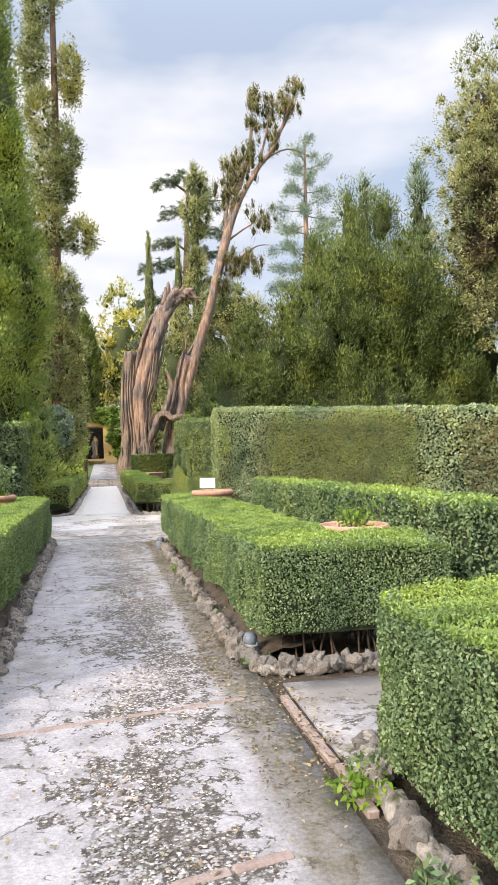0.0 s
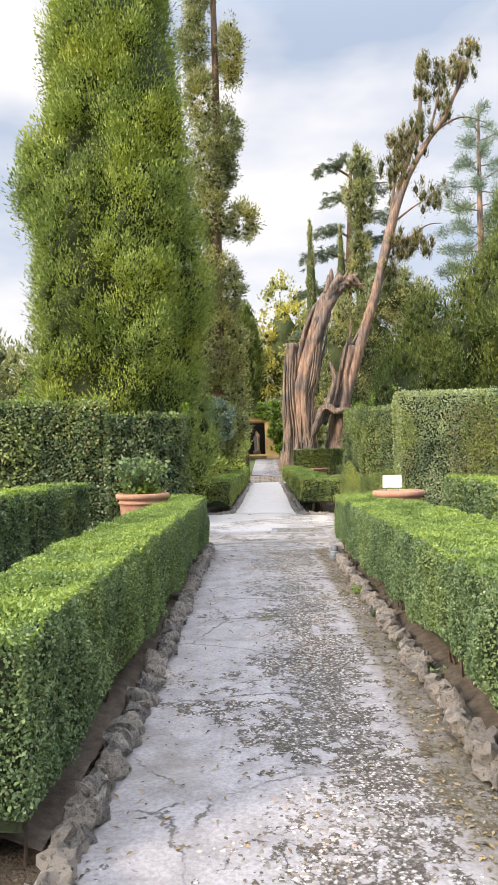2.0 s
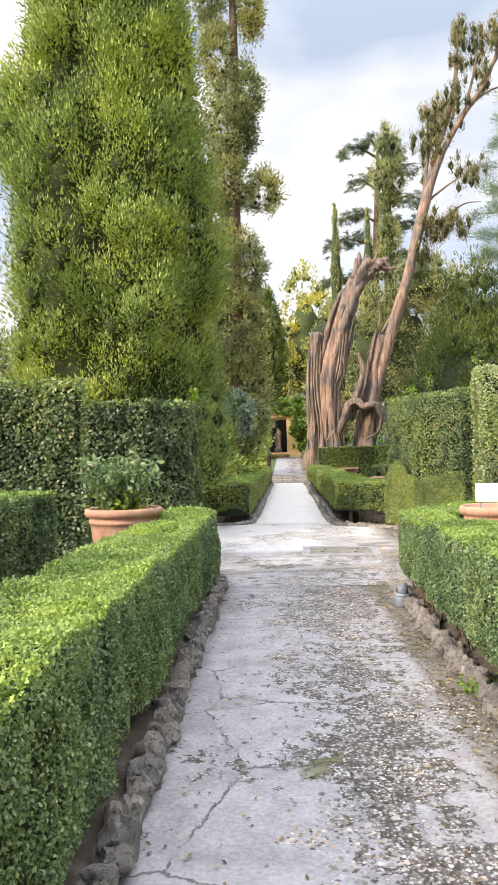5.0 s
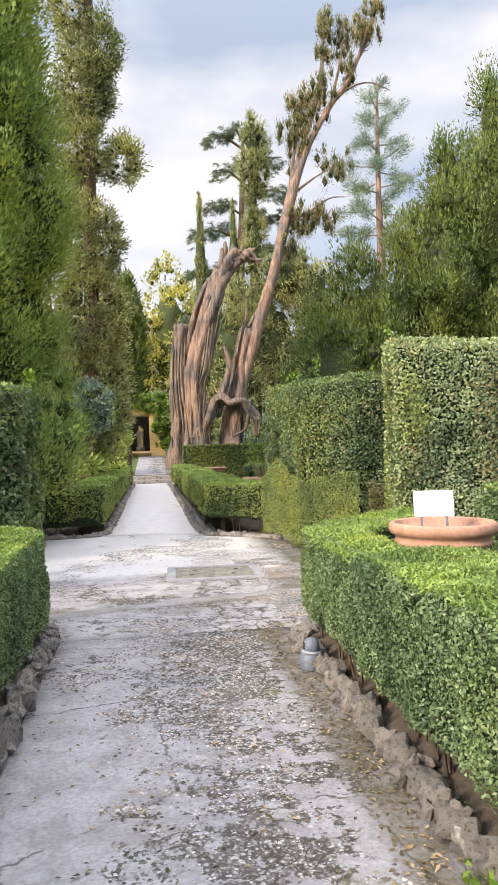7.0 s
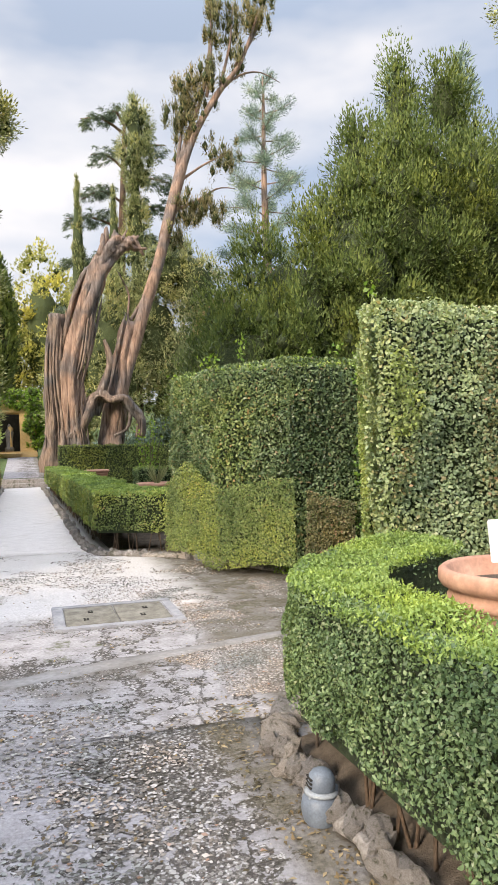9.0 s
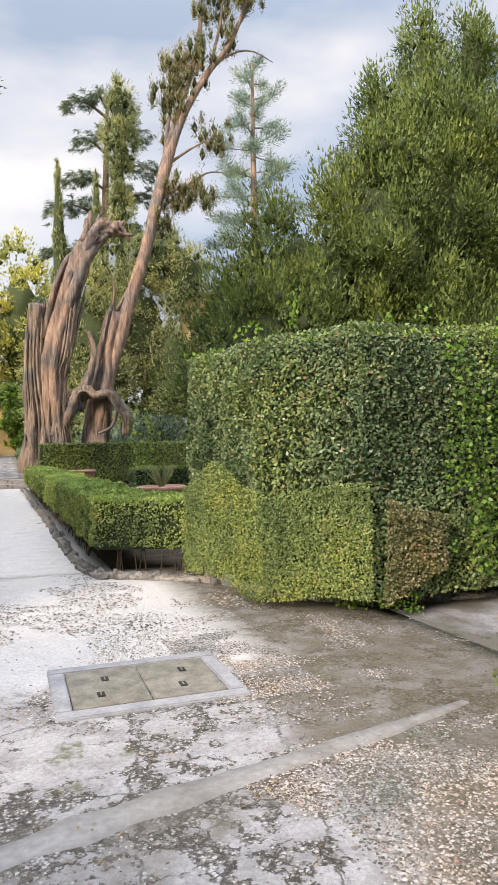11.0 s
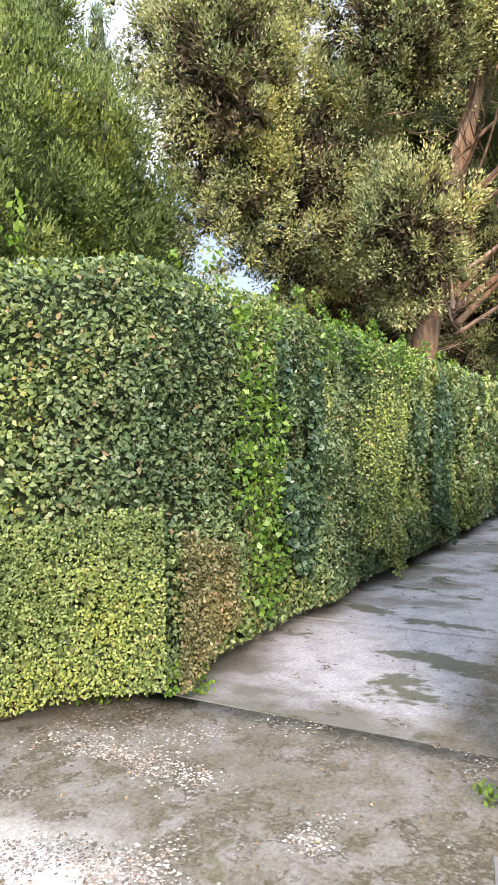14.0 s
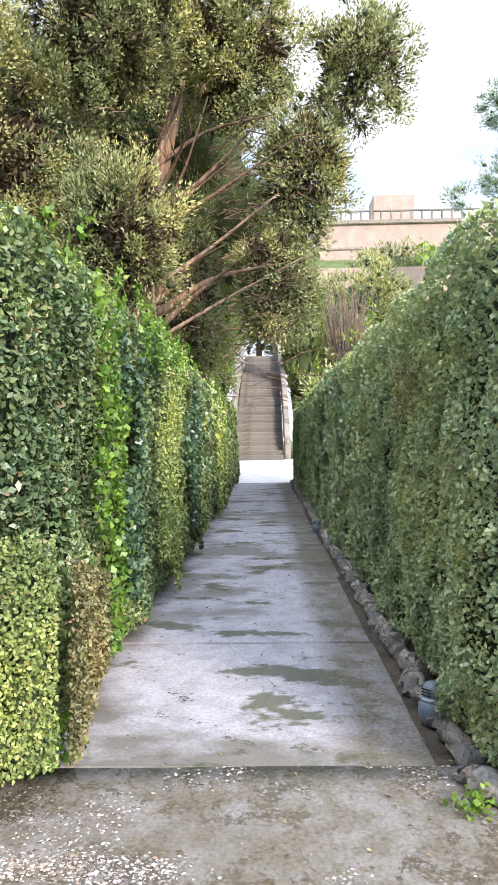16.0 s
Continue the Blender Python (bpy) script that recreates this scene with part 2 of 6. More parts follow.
def plain_material(name, a, b, scale=6.0, rough=0.8, rel=0.3, dist=0.01):
    m, n, l, p = nodes_of(name)
    tc = n.new("ShaderNodeTexCoord")
    t = tex_noise(n, l, scale, 6.0, 0.65, tc.outputs["Object"])
    s = tex_noise(n, l, scale * 9, 3.0, 0.6, tc.outputs["Object"])
    r = ramp(n, l, t.outputs["Fac"], [(0.32, a), (0.68, b)])
    v = ramp(n, l, s.outputs["Fac"], [(0.3, (0.82,) * 3), (0.7, (1.1,) * 3)])
    l.new(mix(n, l, 1.0, r.outputs["Color"], v.outputs["Color"], "MULTIPLY"), p.inputs["Base Color"])
    p.inputs["Roughness"].default_value = rough
    bump(n, l, p, s.outputs["Fac"], rel, dist)
    return m


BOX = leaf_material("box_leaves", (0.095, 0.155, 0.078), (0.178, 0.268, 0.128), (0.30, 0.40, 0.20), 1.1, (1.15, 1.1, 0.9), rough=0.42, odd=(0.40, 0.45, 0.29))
# yellow-green clipped tops, with the sunlight on them put into the colour
BOX_TOP = leaf_material("box_leaves_sunlit_top", (0.175, 0.265, 0.075), (0.265, 0.38, 0.105), (0.38, 0.49, 0.155), 1.3, (1.18, 1.12, 0.85), rough=0.5)
BOX_DRY = leaf_material("box_leaves_yellowing", (0.15, 0.205, 0.07), (0.275, 0.355, 0.115), (0.42, 0.49, 0.19), 1.6, (1.2, 1.1, 0.82), rough=0.45, odd=(0.36, 0.27, 0.13))
LAUREL = leaf_material("evergreen_hedge_leaves", (0.065, 0.112, 0.055), (0.165, 0.235, 0.11), (0.31, 0.38, 0.19), 0.9, (1.25, 1.18, 0.85), rough=0.34, odd=(0.34, 0.23, 0.13))
PALE_BOX = leaf_material("pale_box_leaves", (0.20, 0.27, 0.165), (0.36, 0.455, 0.265), (0.50, 0.58, 0.36), 1.1, (1.12, 1.05, 0.88), rough=0.4, odd=(0.46, 0.38, 0.22))
BROWNED = leaf_material("browned_hedge_leaves", (0.09, 0.09, 0.042), (0.23, 0.215, 0.10), (0.38, 0.355, 0.19), 2.0, (1.15, 1.02, 0.85), rough=0.5, odd=(0.38, 0.2, 0.14))
IVY = leaf_material("dark_ivy_leaves", (0.035, 0.075, 0.05), (0.075, 0.135, 0.085), (0.15, 0.22, 0.13), 2.0, (1.2, 1.15, 0.9), rough=0.3)
VINE = leaf_material("bright_vine_leaves", (0.06, 0.13, 0.022), (0.125, 0.24, 0.042), (0.23, 0.36, 0.07), 2.0, (1.12, 1.08, 0.8), rough=0.4, through_light=0.3)
SHOOT = leaf_material("young_shoot_leaves", (0.100, 0.200, 0.030), (0.190, 0.320, 0.050), (0.320, 0.450, 0.090), 1.0, rough=0.4, through_light=0.4)
CYPRESS = leaf_material("cypress_sprays", (0.22, 0.29, 0.075), (0.33, 0.425, 0.115), (0.46, 0.55, 0.17), 0.6, (1.25, 1.12, 0.75), rough=0.6, through_light=0.1)
CYPRESS_OLD = leaf_material("old_cypress_sprays", (0.17, 0.20, 0.085), (0.33, 0.36, 0.165), (0.52, 0.53, 0.27), 0.5, (1.22, 1.1, 0.85), rough=0.6, through_light=0.1, odd=(0.34, 0.26, 0.15))
YEW = leaf_material("yew_sprays", (0.085, 0.13, 0.038), (0.15, 0.205, 0.058), (0.235, 0.29, 0.085), 0.45, (1.25, 1.1, 0.8), rough=0.6, through_light=0.1)
CEDAR = leaf_material("cedar_needles", (0.06, 0.09, 0.075), (0.135, 0.18, 0.145), (0.24, 0.30, 0.23), 0.5, (1.2, 1.1, 0.85), rough=0.6)
RUSSET = leaf_material("russet_cypress_sprays", (0.13, 0.125, 0.07), (0.26, 0.235, 0.13), (0.40, 0.37, 0.21), 0.5, (1.15, 1.0, 0.85), rough=0.6)
# brown dead sprays, with the shade inside a crown put into the colour
DEAD_SHADE_SPRAY = leaf_material("dead_brown_shade_sprays", (0.05, 0.04, 0.026), (0.095, 0.075, 0.048), (0.16, 0.125, 0.08), 0.6, (1.15, 1.0, 0.85), rough=0.8, through_light=0.0)
BLUE = leaf_material("blue_conifer_sprays", (0.106, 0.157, 0.148), (0.232, 0.316, 0.294), (0.420, 0.526, 0.462), 0.4, (1.2, 1.1, 0.9), rough=0.6)
GOLD = leaf_material("autumn_leaves", (0.28, 0.29, 0.09), (0.48, 0.47, 0.17), (0.66, 0.62, 0.26), 0.4, rough=0.6, through_light=0.35)
# near-black green: the shade between the hedge leaves is in this colour
BOX_CORE = core_material("hedge_inside_shade", (0.016, 0.026, 0.011), (0.055, 0.08, 0.03))
# dark green that carries the shade deep inside the crowns
TREE_CORE = core_material("crown_inside_shade", (0.03, 0.042, 0.014), (0.10, 0.13, 0.045))
BARK_RED = bark_material("weathered_red_bark", (0.115, 0.085, 0.07), (0.28, 0.21, 0.172), (0.45, 0.36, 0.30))
BARK_GREY = bark_material("grey_dead_wood", (0.06, 0.05, 0.044), (0.20, 0.165, 0.14), (0.38, 0.33, 0.285))
BARK = bark_material("brown_bark", (0.06, 0.042, 0.032), (0.17, 0.115, 0.08), (0.3, 0.21, 0.15))
TWIG = bark_material("twig_bark", (0.07, 0.05, 0.035), (0.16, 0.12, 0.085), (0.26, 0.2, 0.15), 0.4, 30.0)
TUFA = stone_material("tufa_stone", (0.17, 0.155, 0.14), (0.62, 0.585, 0.56), 0.2, 12.0)
# stair stone, its colour darkened for the shade of the trees
STAIR = stone_material("shaded_stair_stone", (0.09, 0.08, 0.075), (0.26, 0.24, 0.225), 0.3)
PALE_STONE = stone_material("pale_travertine", (0.16, 0.145, 0.13), (0.38, 0.345, 0.31), 0.25)
PATH = path_material("worn_path_concrete", (0.405, 0.392, 0.415), (0.295, 0.284, 0.298), (0.20, 0.18, 0.157), (0.13, 0.13, 0.05), 0.1, dirt=0.6, wear=0.5, wet_at=0.58, lane=0.28)
CROSS = path_material("crossing_concrete", (0.44, 0.425, 0.44), (0.31, 0.295, 0.30), (0.165, 0.142, 0.112), (0.09, 0.10, 0.03), 0.15, dirt=1.0, wear=0.52, spread=(1.4, 11.85), wet_at=0.53)
ALLEY = path_material("damp_alley_concrete", (0.44, 0.425, 0.455), (0.33, 0.315, 0.335), (0.13, 0.118, 0.09), (0.055, 0.062, 0.018), 0.55, 0.3, dirt=12.86, axis="Y", wear=0.6, band=(1.0, 0.62, 1.0), wet_at=0.49)
GRAVEL = path_material("pale_gravel", (0.75, 0.72, 0.71), (0.65, 0.62, 0.61), (0.53, 0.49, 0.46), (0.2, 0.2, 0.1), 0.0, 0.0, wear=0.62, wet_at=0.6)
SIDE = path_material("passage_concrete", (0.40, 0.39, 0.41), (0.29, 0.28, 0.295), (0.19, 0.172, 0.15), (0.10, 0.11, 0.035), 0.25, wear=0.54, wet_at=0.54)
SOIL = plain_material("dark_bed_soil", (0.055, 0.042, 0.03), (0.13, 0.10, 0.07), 5.0, 0.95, 0.9, 0.04)
# dry brown earth, darkened to include the shadow under the low hedges
SHADED_EARTH = plain_material("dry_shaded_bank_earth", (0.07, 0.054, 0.04), (0.165, 0.132, 0.102), 14.0, 0.95, 0.6, 0.015)
LAWN = plain_material("mown_grass", (0.05, 0.085, 0.02), (0.11, 0.16, 0.04), 3.0, 0.9, 0.8, 0.04)
PEBBLE = plain_material("river_gravel", (0.2, 0.18, 0.16), (0.46, 0.43, 0.40), 30.0, 0.8, 0.2, 0.003)
TERRACOTTA = plain_material("terracotta", (0.40, 0.20, 0.13), (0.58, 0.34, 0.24), 4.0, 0.8, 0.3, 0.004)
BRICK = plain_material("brick_edging", (0.24, 0.175, 0.15), (0.40, 0.32, 0.29), 8.0, 0.85, 0.5, 0.006)
CONCRETE = plain_material("grey_concrete", (0.27, 0.27, 0.29), (0.40, 0.40, 0.42), 5.0, 0.85, 0.3, 0.004)
CEMENT = plain_material("strip_cement", (0.225, 0.208, 0.19), (0.37, 0.352, 0.345), 3.0, 0.85, 0.4, 0.004)
COVER = plain_material("cover_concrete", (0.14, 0.128, 0.105), (0.31, 0.29, 0.245), 7.0, 0.85, 0.6, 0.01)
DARK_METAL = plain_material("grey_lamp_metal", (0.13, 0.155, 0.195), (0.20, 0.235, 0.285), 12.0, 0.5, 0.1, 0.002)
LENS = plain_material("lamp_glass", (0.30, 0.33, 0.36), (0.42, 0.45, 0.48), 12.0, 0.25, 0.05, 0.002)
WHITE = plain_material("white_card", (0.80, 0.80, 0.82), (0.82, 0.82, 0.84), 1.0, 0.6, 0.02, 0.0005)
STUCCO = plain_material("ochre_plaster", (0.58, 0.38, 0.15), (0.74, 0.54, 0.28), 1.2, 0.9, 0.3, 0.02)
ROSE_STUCCO = plain_material("rose_plaster", (0.34, 0.26, 0.225), (0.46, 0.36, 0.31), 0.8, 0.9, 0.3, 0.02)
ROOF = plain_material("roof_tile", (0.32, 0.19, 0.13), (0.5, 0.33, 0.24), 3.0, 0.85, 0.5, 0.03)
DARK = plain_material("dark_opening", (0.015, 0.014, 0.012), (0.04, 0.035, 0.03), 3.0, 0.95)


# ---- building blocks ----
rng = np.random.default_rng(7)


def mesh_object(name, verts, faces, material, parent=None, label="", smooth=False):
    """One mesh object from arrays; faces is an (n, 3) or (n, 4) array."""
    verts, faces = np.asarray(verts, dtype=np.float32), np.asarray(faces, dtype=np.int32)
    me = bpy.data.meshes.new(name)
    k = faces.shape[1]
    me.vertices.add(len(verts))
    me.vertices.foreach_set("co", verts.ravel())
    me.loops.add(faces.size)
    me.loops.foreach_set("vertex_index", faces.ravel())
    me.polygons.add(len(faces))
    me.polygons.foreach_set("loop_start", np.arange(0, faces.size, k, dtype=np.int32))
    me.polygons.foreach_set("loop_total", np.full(len(faces), k, dtype=np.int32))
    me.update(calc_edges=True)
    me.validate()
    if smooth:
        me.polygons.foreach_set("use_smooth", np.ones(len(faces), dtype=bool))
    me.materials.append(material)
    ob = new(name, me)
    if parent is not None:
        ob.parent = parent
    if label:
        ob["label"] = label
    return ob


def part(name, bm, material, parent=None, label="", smooth=False):
    """Links a bmesh as one mesh object under a thing or a part."""
    me = bpy.data.meshes.new(name)
    if smooth:
        for f in bm.faces:
            f.smooth = True
    bm.to_mesh(me)
    bm.free()
    me.materials.append(material)
    ob = new(name, me)
    if parent is not None:
        ob.parent = parent
    if label:
        ob["label"] = label
    return ob


def thing(name, at, label, category, group=""):
    ob = new(name)
    ob.location = at
    ob.empty_display_size = 0.1
    return tagged(ob, label, category, group)


def hash3(i):
    h = (i[..., 0] * 374761393 + i[..., 1] * 668265263 + i[..., 2] * 2147483647 + 1013904223) & 0xFFFFFFFF
    h = ((h ^ (h >> 13)) * 1274126177) & 0xFFFFFFFF
    return ((h ^ (h >> 16)) & 0xFFFF) / 65535.0


def vnoise(p):
    """Smooth noise in 0..1 at the points p (n, 3)."""
    p = np.asarray(p, dtype=np.float64)
    i = np.floor(p).astype(np.int64)
    f = p - i
    f = f * f * (3 - 2 * f)
    out = 0
    for dx in (0, 1):
        for dy in (0, 1):
            for dz in (0, 1):
                w = (f[:, 0] if dx else 1 - f[:, 0]) * (f[:, 1] if dy else 1 - f[:, 1]) * (f[:, 2] if dz else 1 - f[:, 2])
                out = out + w * hash3(i + np.array([dx, dy, dz]))
    return out


def unit(v):
    return v / np.maximum(np.linalg.norm(v, axis=1, keepdims=True), 1e-9)


def leaf_arrays(pos, along, face, length, width, simple=False):
    """A folded kite at each place: along is the way to the tip, face the way the blade looks."""
    n = len(pos)
    along = unit(along)
    side = unit(np.cross(along, face))
    up = np.cross(side, along)
    length, width = np.broadcast_to(length, n)[:, None], np.broadcast_to(width, n)[:, None]
    if simple:
        foot = pos - along * length * 0.5
        verts = np.stack([foot - side * width * 0.5, foot + side * width * 0.5, pos + along * length * 0.5], axis=1).reshape(-1, 3)
        return verts, np.arange(n * 3).reshape(-1, 3)
    base = pos - along * length * 0.5
    tip = pos + along * length * 0.5 - up * length * 0.08
    a = pos - along * length * 0.08 + side * width * 0.5 + up * width * 0.18
    b = pos - along * length * 0.08 - side * width * 0.5 + up * width * 0.18
    verts = np.stack([base, b, tip, a], axis=1).reshape(-1, 3)
    faces = np.arange(n * 4).reshape(-1, 4)
    return verts, faces


def leaves(name, pos, nrm, length, width, material, parent, spread=1.0, lift=0.35, label="", tilt=0.25, simple=False):
    n = len(pos)
    along = nrm * 0.35 + rng.normal(size=(n, 3)) * spread + np.array([0, 0, lift])
    face = nrm * 1.0 + rng.normal(size=(n, 3)) * 0.55 + np.array([0, 0, tilt])
    size = rng.uniform(0.7, 1.25, n)
    v, f = leaf_arrays(pos, along, face, length * size, width * size, simple)
    ob = mesh_object(name, v, f, material, parent, label)
    ob["kind"] = "stuff"
    return ob


def tube(points, radii, sides=8, ridges=0.0, seed=0.0, cap=True):
    """A tapered tube along a polyline; returns verts, quads."""
    pts = np.asarray(points, dtype=float)
    radii = np.asarray(radii, dtype=float)
    d = np.gradient(pts, axis=0)
    d = unit(d)
    ref = np.tile(np.array([0.31, 0.95, 0.05]), (len(pts), 1))
    u = unit(np.cross(d, ref))
    w = np.cross(d, u)
    ang = np.linspace(0, 2 * np.pi, sides, endpoint=False)
    ring = []
    for k in range(len(pts)):
        r = np.full(sides, radii[k])
        if ridges:
            q = np.stack([np.cos(ang) * 2.2 + seed, np.sin(ang) * 2.2, np.full(sides, k * 0.22)], 1)
            r = r * (1 + ridges * (vnoise(q) - 0.5) * 2 + ridges * 0.7 * (vnoise(q * 2.7 + 5) - 0.5) * 2)
        ring.append(pts[k] + (np.cos(ang) * r)[:, None] * u[k] + (np.sin(ang) * r)[:, None] * w[k])
    v = np.concatenate(ring)
    f = []
    for k in range(len(pts) - 1):
        for s in range(sides):
            t = (s + 1) % sides
            f.append((k * sides + s, k * sides + t, (k + 1) * sides + t, (k + 1) * sides + s))
    if cap:
        v = np.vstack([v, pts[-1], pts[0]])
        c, c0 = len(v) - 2, len(v) - 1
        o = (len(pts) - 1) * sides
        for s in range(0, sides, 2):
            t, q = (s + 1) % sides, (s + 2) % sides
            f.append((o + s, o + t, o + q, c))
            f.append((q, t, s, c0))
    return v, np.array(f)


def smooth_line(points, n):
    """n points on a smooth curve through the given ones."""
    p = np.asarray(points, dtype=float)
    t = np.linspace(0, len(p) - 1, n)
    i = np.clip(np.floor(t).astype(int), 0, len(p) - 2)
    f = (t - i)[:, None]
    a, b, c, d = p[np.clip(i - 1, 0, len(p) - 1)], p[i], p[i + 1], p[np.clip(i + 2, 0, len(p) - 1)]
    return 0.5 * (2 * b + (c - a) * f + (2 * a - 5 * b + 4 * c - d) * f ** 2 + (3 * b - a - 3 * c + d) * f ** 3)


def limb(name, points, r0, r1, material, parent, sides=8, n=12, ridges=0.12, label="", power=1.0):
    pts = smooth_line(points, n)
    t = np.linspace(0, 1, n) ** power
    v, f = tube(pts, r0 + (r1 - r0) * t, sides, ridges, rng.uniform(0, 50))
    return mesh_object(name, v, f, material, parent, label, smooth=True)


def join(parts):
    vs, fs, o = [], [], 0
    for v, f in parts:
        vs.append(v)
        fs.append(f + o)
        o += len(v)
    return np.concatenate(vs), np.concatenate(fs)


def box_bm(size, centre=(0, 0, 0), bevel=0.0, segments=2):
    bm = bmesh.new()
    bmesh.ops.create_cube(bm, size=1.0)
    bmesh.ops.scale(bm, vec=size, verts=bm.verts)
    bmesh.ops.translate(bm, vec=centre, verts=bm.verts)
    if bevel:
        bmesh.ops.bevel(bm, geom=bm.edges[:], offset=bevel, segments=segments, affect="EDGES")
    return bm


def lathe_bm(profile, steps=28):
    """Turns (radius, height) pairs round the z axis."""
    bm = bmesh.new()
    rings = []
    for r, z in profile:
        rings.append([bm.verts.new((r * math.cos(2 * math.pi * k / steps), r * math.sin(2 * math.pi * k / steps), z)) for k in range(steps)])
    for a, b in zip(rings, rings[1:]):
        for k in range(steps):
            j = (k + 1) % steps
            bm.faces.new((a[k], a[j], b[j], b[k]))
    bm.faces.new(list(reversed(rings[0])))
    bm.faces.new(rings[-1])
    return bm


# ---- hedges ----
def polygon_mask(poly, x, y):
    inside = np.zeros(len(x), dtype=bool)
    for (x0, y0), (x1, y1) in zip(poly, poly[1:] + poly[:1]):
        cut = (y0 > y) != (y1 > y)
        inside ^= cut & (x < (x1 - x0) * (y - y0) / (y1 - y0 + 1e-12) + x0)
    return inside


def hedge(name, poly, z0, z1, density, length, width, label, side_mat, top_mat, blind=(), stems=True, wobble=0.05, far=None, tufts=0.0, group="", bare=0.0):
    """A clipped hedge on a footprint (counter-clockwise). blind: sides that nobody sees and that get fewer leaves.
    far: (x, y, metres, stretch): the leaves thin out and grow with the distance from that place, or from that stretch of y."""
    cx, cy = np.mean([p[0] for p in poly]), np.mean([p[1] for p in poly])
    ob = thing(name, (cx, cy, 0), label, "hedge", group)
    edges = list(zip(poly, poly[1:] + poly[:1]))
    # a rough solid, a little smaller than the leaf shell, dark for the shade within
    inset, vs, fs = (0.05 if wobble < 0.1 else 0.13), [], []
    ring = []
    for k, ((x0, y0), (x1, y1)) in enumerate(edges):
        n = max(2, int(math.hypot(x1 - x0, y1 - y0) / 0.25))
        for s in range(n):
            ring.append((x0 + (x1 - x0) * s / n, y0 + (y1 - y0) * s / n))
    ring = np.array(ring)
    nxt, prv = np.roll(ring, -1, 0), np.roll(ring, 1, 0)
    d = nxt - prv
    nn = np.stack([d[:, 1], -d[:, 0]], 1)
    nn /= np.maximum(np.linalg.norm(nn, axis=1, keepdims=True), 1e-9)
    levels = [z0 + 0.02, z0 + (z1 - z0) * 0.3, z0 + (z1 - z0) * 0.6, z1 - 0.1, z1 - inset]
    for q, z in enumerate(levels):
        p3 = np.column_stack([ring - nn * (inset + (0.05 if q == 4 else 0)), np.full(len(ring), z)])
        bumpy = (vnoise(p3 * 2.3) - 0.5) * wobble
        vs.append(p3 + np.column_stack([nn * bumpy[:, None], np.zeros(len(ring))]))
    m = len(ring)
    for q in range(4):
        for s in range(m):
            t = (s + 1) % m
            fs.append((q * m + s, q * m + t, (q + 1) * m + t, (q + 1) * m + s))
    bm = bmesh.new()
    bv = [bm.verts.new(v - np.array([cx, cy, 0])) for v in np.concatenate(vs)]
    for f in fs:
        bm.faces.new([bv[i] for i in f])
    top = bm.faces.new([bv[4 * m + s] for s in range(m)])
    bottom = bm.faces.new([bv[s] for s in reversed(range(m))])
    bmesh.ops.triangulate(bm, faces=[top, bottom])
    part("shade_core", bm, BOX_CORE, ob, "dark solid standing in for the shaded inside of the hedge")

    def thin(p, count):
        if far is None:
            return p, np.ones(len(p))
        stretch = far[3] if len(far) > 3 else 0.0
        away = np.hypot(p[:, 0] - far[0], p[:, 1] - np.clip(p[:, 1], far[1], far[1] + stretch))
        grow = np.clip(away / far[2], 1.0, 2.6)
        keep = rng.random(len(p)) < grow ** -1.9
        return p[keep], grow[keep]

    def shell(p, nrm, size, mat, tag, lab=""):
        off = (vnoise(p * 2.3) - 0.5) * wobble * 1.2 + (vnoise(p * 4.5 + 3) - 0.5) * wobble * 0.8 + (vnoise(p * 6.5) - 0.5) * 0.06 - rng.random(len(p)) ** 2 * 0.05 + 0.01
        p = p + nrm * off[:, None] - np.array([cx, cy, 0])
        leaves(tag, p, nrm, length * size, width * size, mat, ob, spread=0.8, label=lab, tilt=0.25 if wobble < 0.1 else 0.6, simple=tag == "top_leaves")

    P, N, S = [], [], []
    for k, ((x0, y0), (x1, y1)) in enumerate(edges):
        ln = math.hypot(x1 - x0, y1 - y0)
        count = int(ln * (z1 - z0) * density * (0.08 if k in blind else 1.0))
        t, h = rng.random(count), rng.random(count)
        p = np.column_stack([x0 + (x1 - x0) * t, y0 + (y1 - y0) * t, z0 + (z1 - z0) * h])
        p, g = thin(p, count)
        low = bare * vnoise(p * np.array([3.0, 3.0, 0.0]))
        keep = (p[:, 2] > z0 + low) & (rng.random(len(p)) < (0.35 + 1.3 * vnoise(p * 7.0 + 3) if wobble < 0.1 else 0.42 + 1.3 * vnoise(p * 4.5 + 3)))
        p, g = p[keep], g[keep]
        nrm = np.tile(np.array([(y1 - y0) / ln, -(x1 - x0) / ln, 0.0]), (len(p), 1))
        soft = np.clip((p[:, 2] - (z1 - 0.07)) / 0.07, 0, 1) ** 2
        p = p - nrm * (soft * 0.045)[:, None]
        P.append(p), N.append(nrm), S.append(g)
    shell(np.concatenate(P), np.concatenate(N), np.concatenate(S), side_mat, "leaves")
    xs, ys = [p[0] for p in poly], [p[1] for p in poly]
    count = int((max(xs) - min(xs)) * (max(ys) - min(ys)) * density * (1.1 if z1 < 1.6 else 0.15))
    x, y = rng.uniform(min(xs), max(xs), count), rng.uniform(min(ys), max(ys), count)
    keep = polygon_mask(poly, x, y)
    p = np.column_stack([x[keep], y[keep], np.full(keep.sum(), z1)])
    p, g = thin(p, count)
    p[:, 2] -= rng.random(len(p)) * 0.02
    shell(p, np.tile(np.array([0.0, 0, 1.0]), (len(p), 1)), g, top_mat, "top_leaves", "clipped top leaves, on most hedges coloured lighter for sunlight")
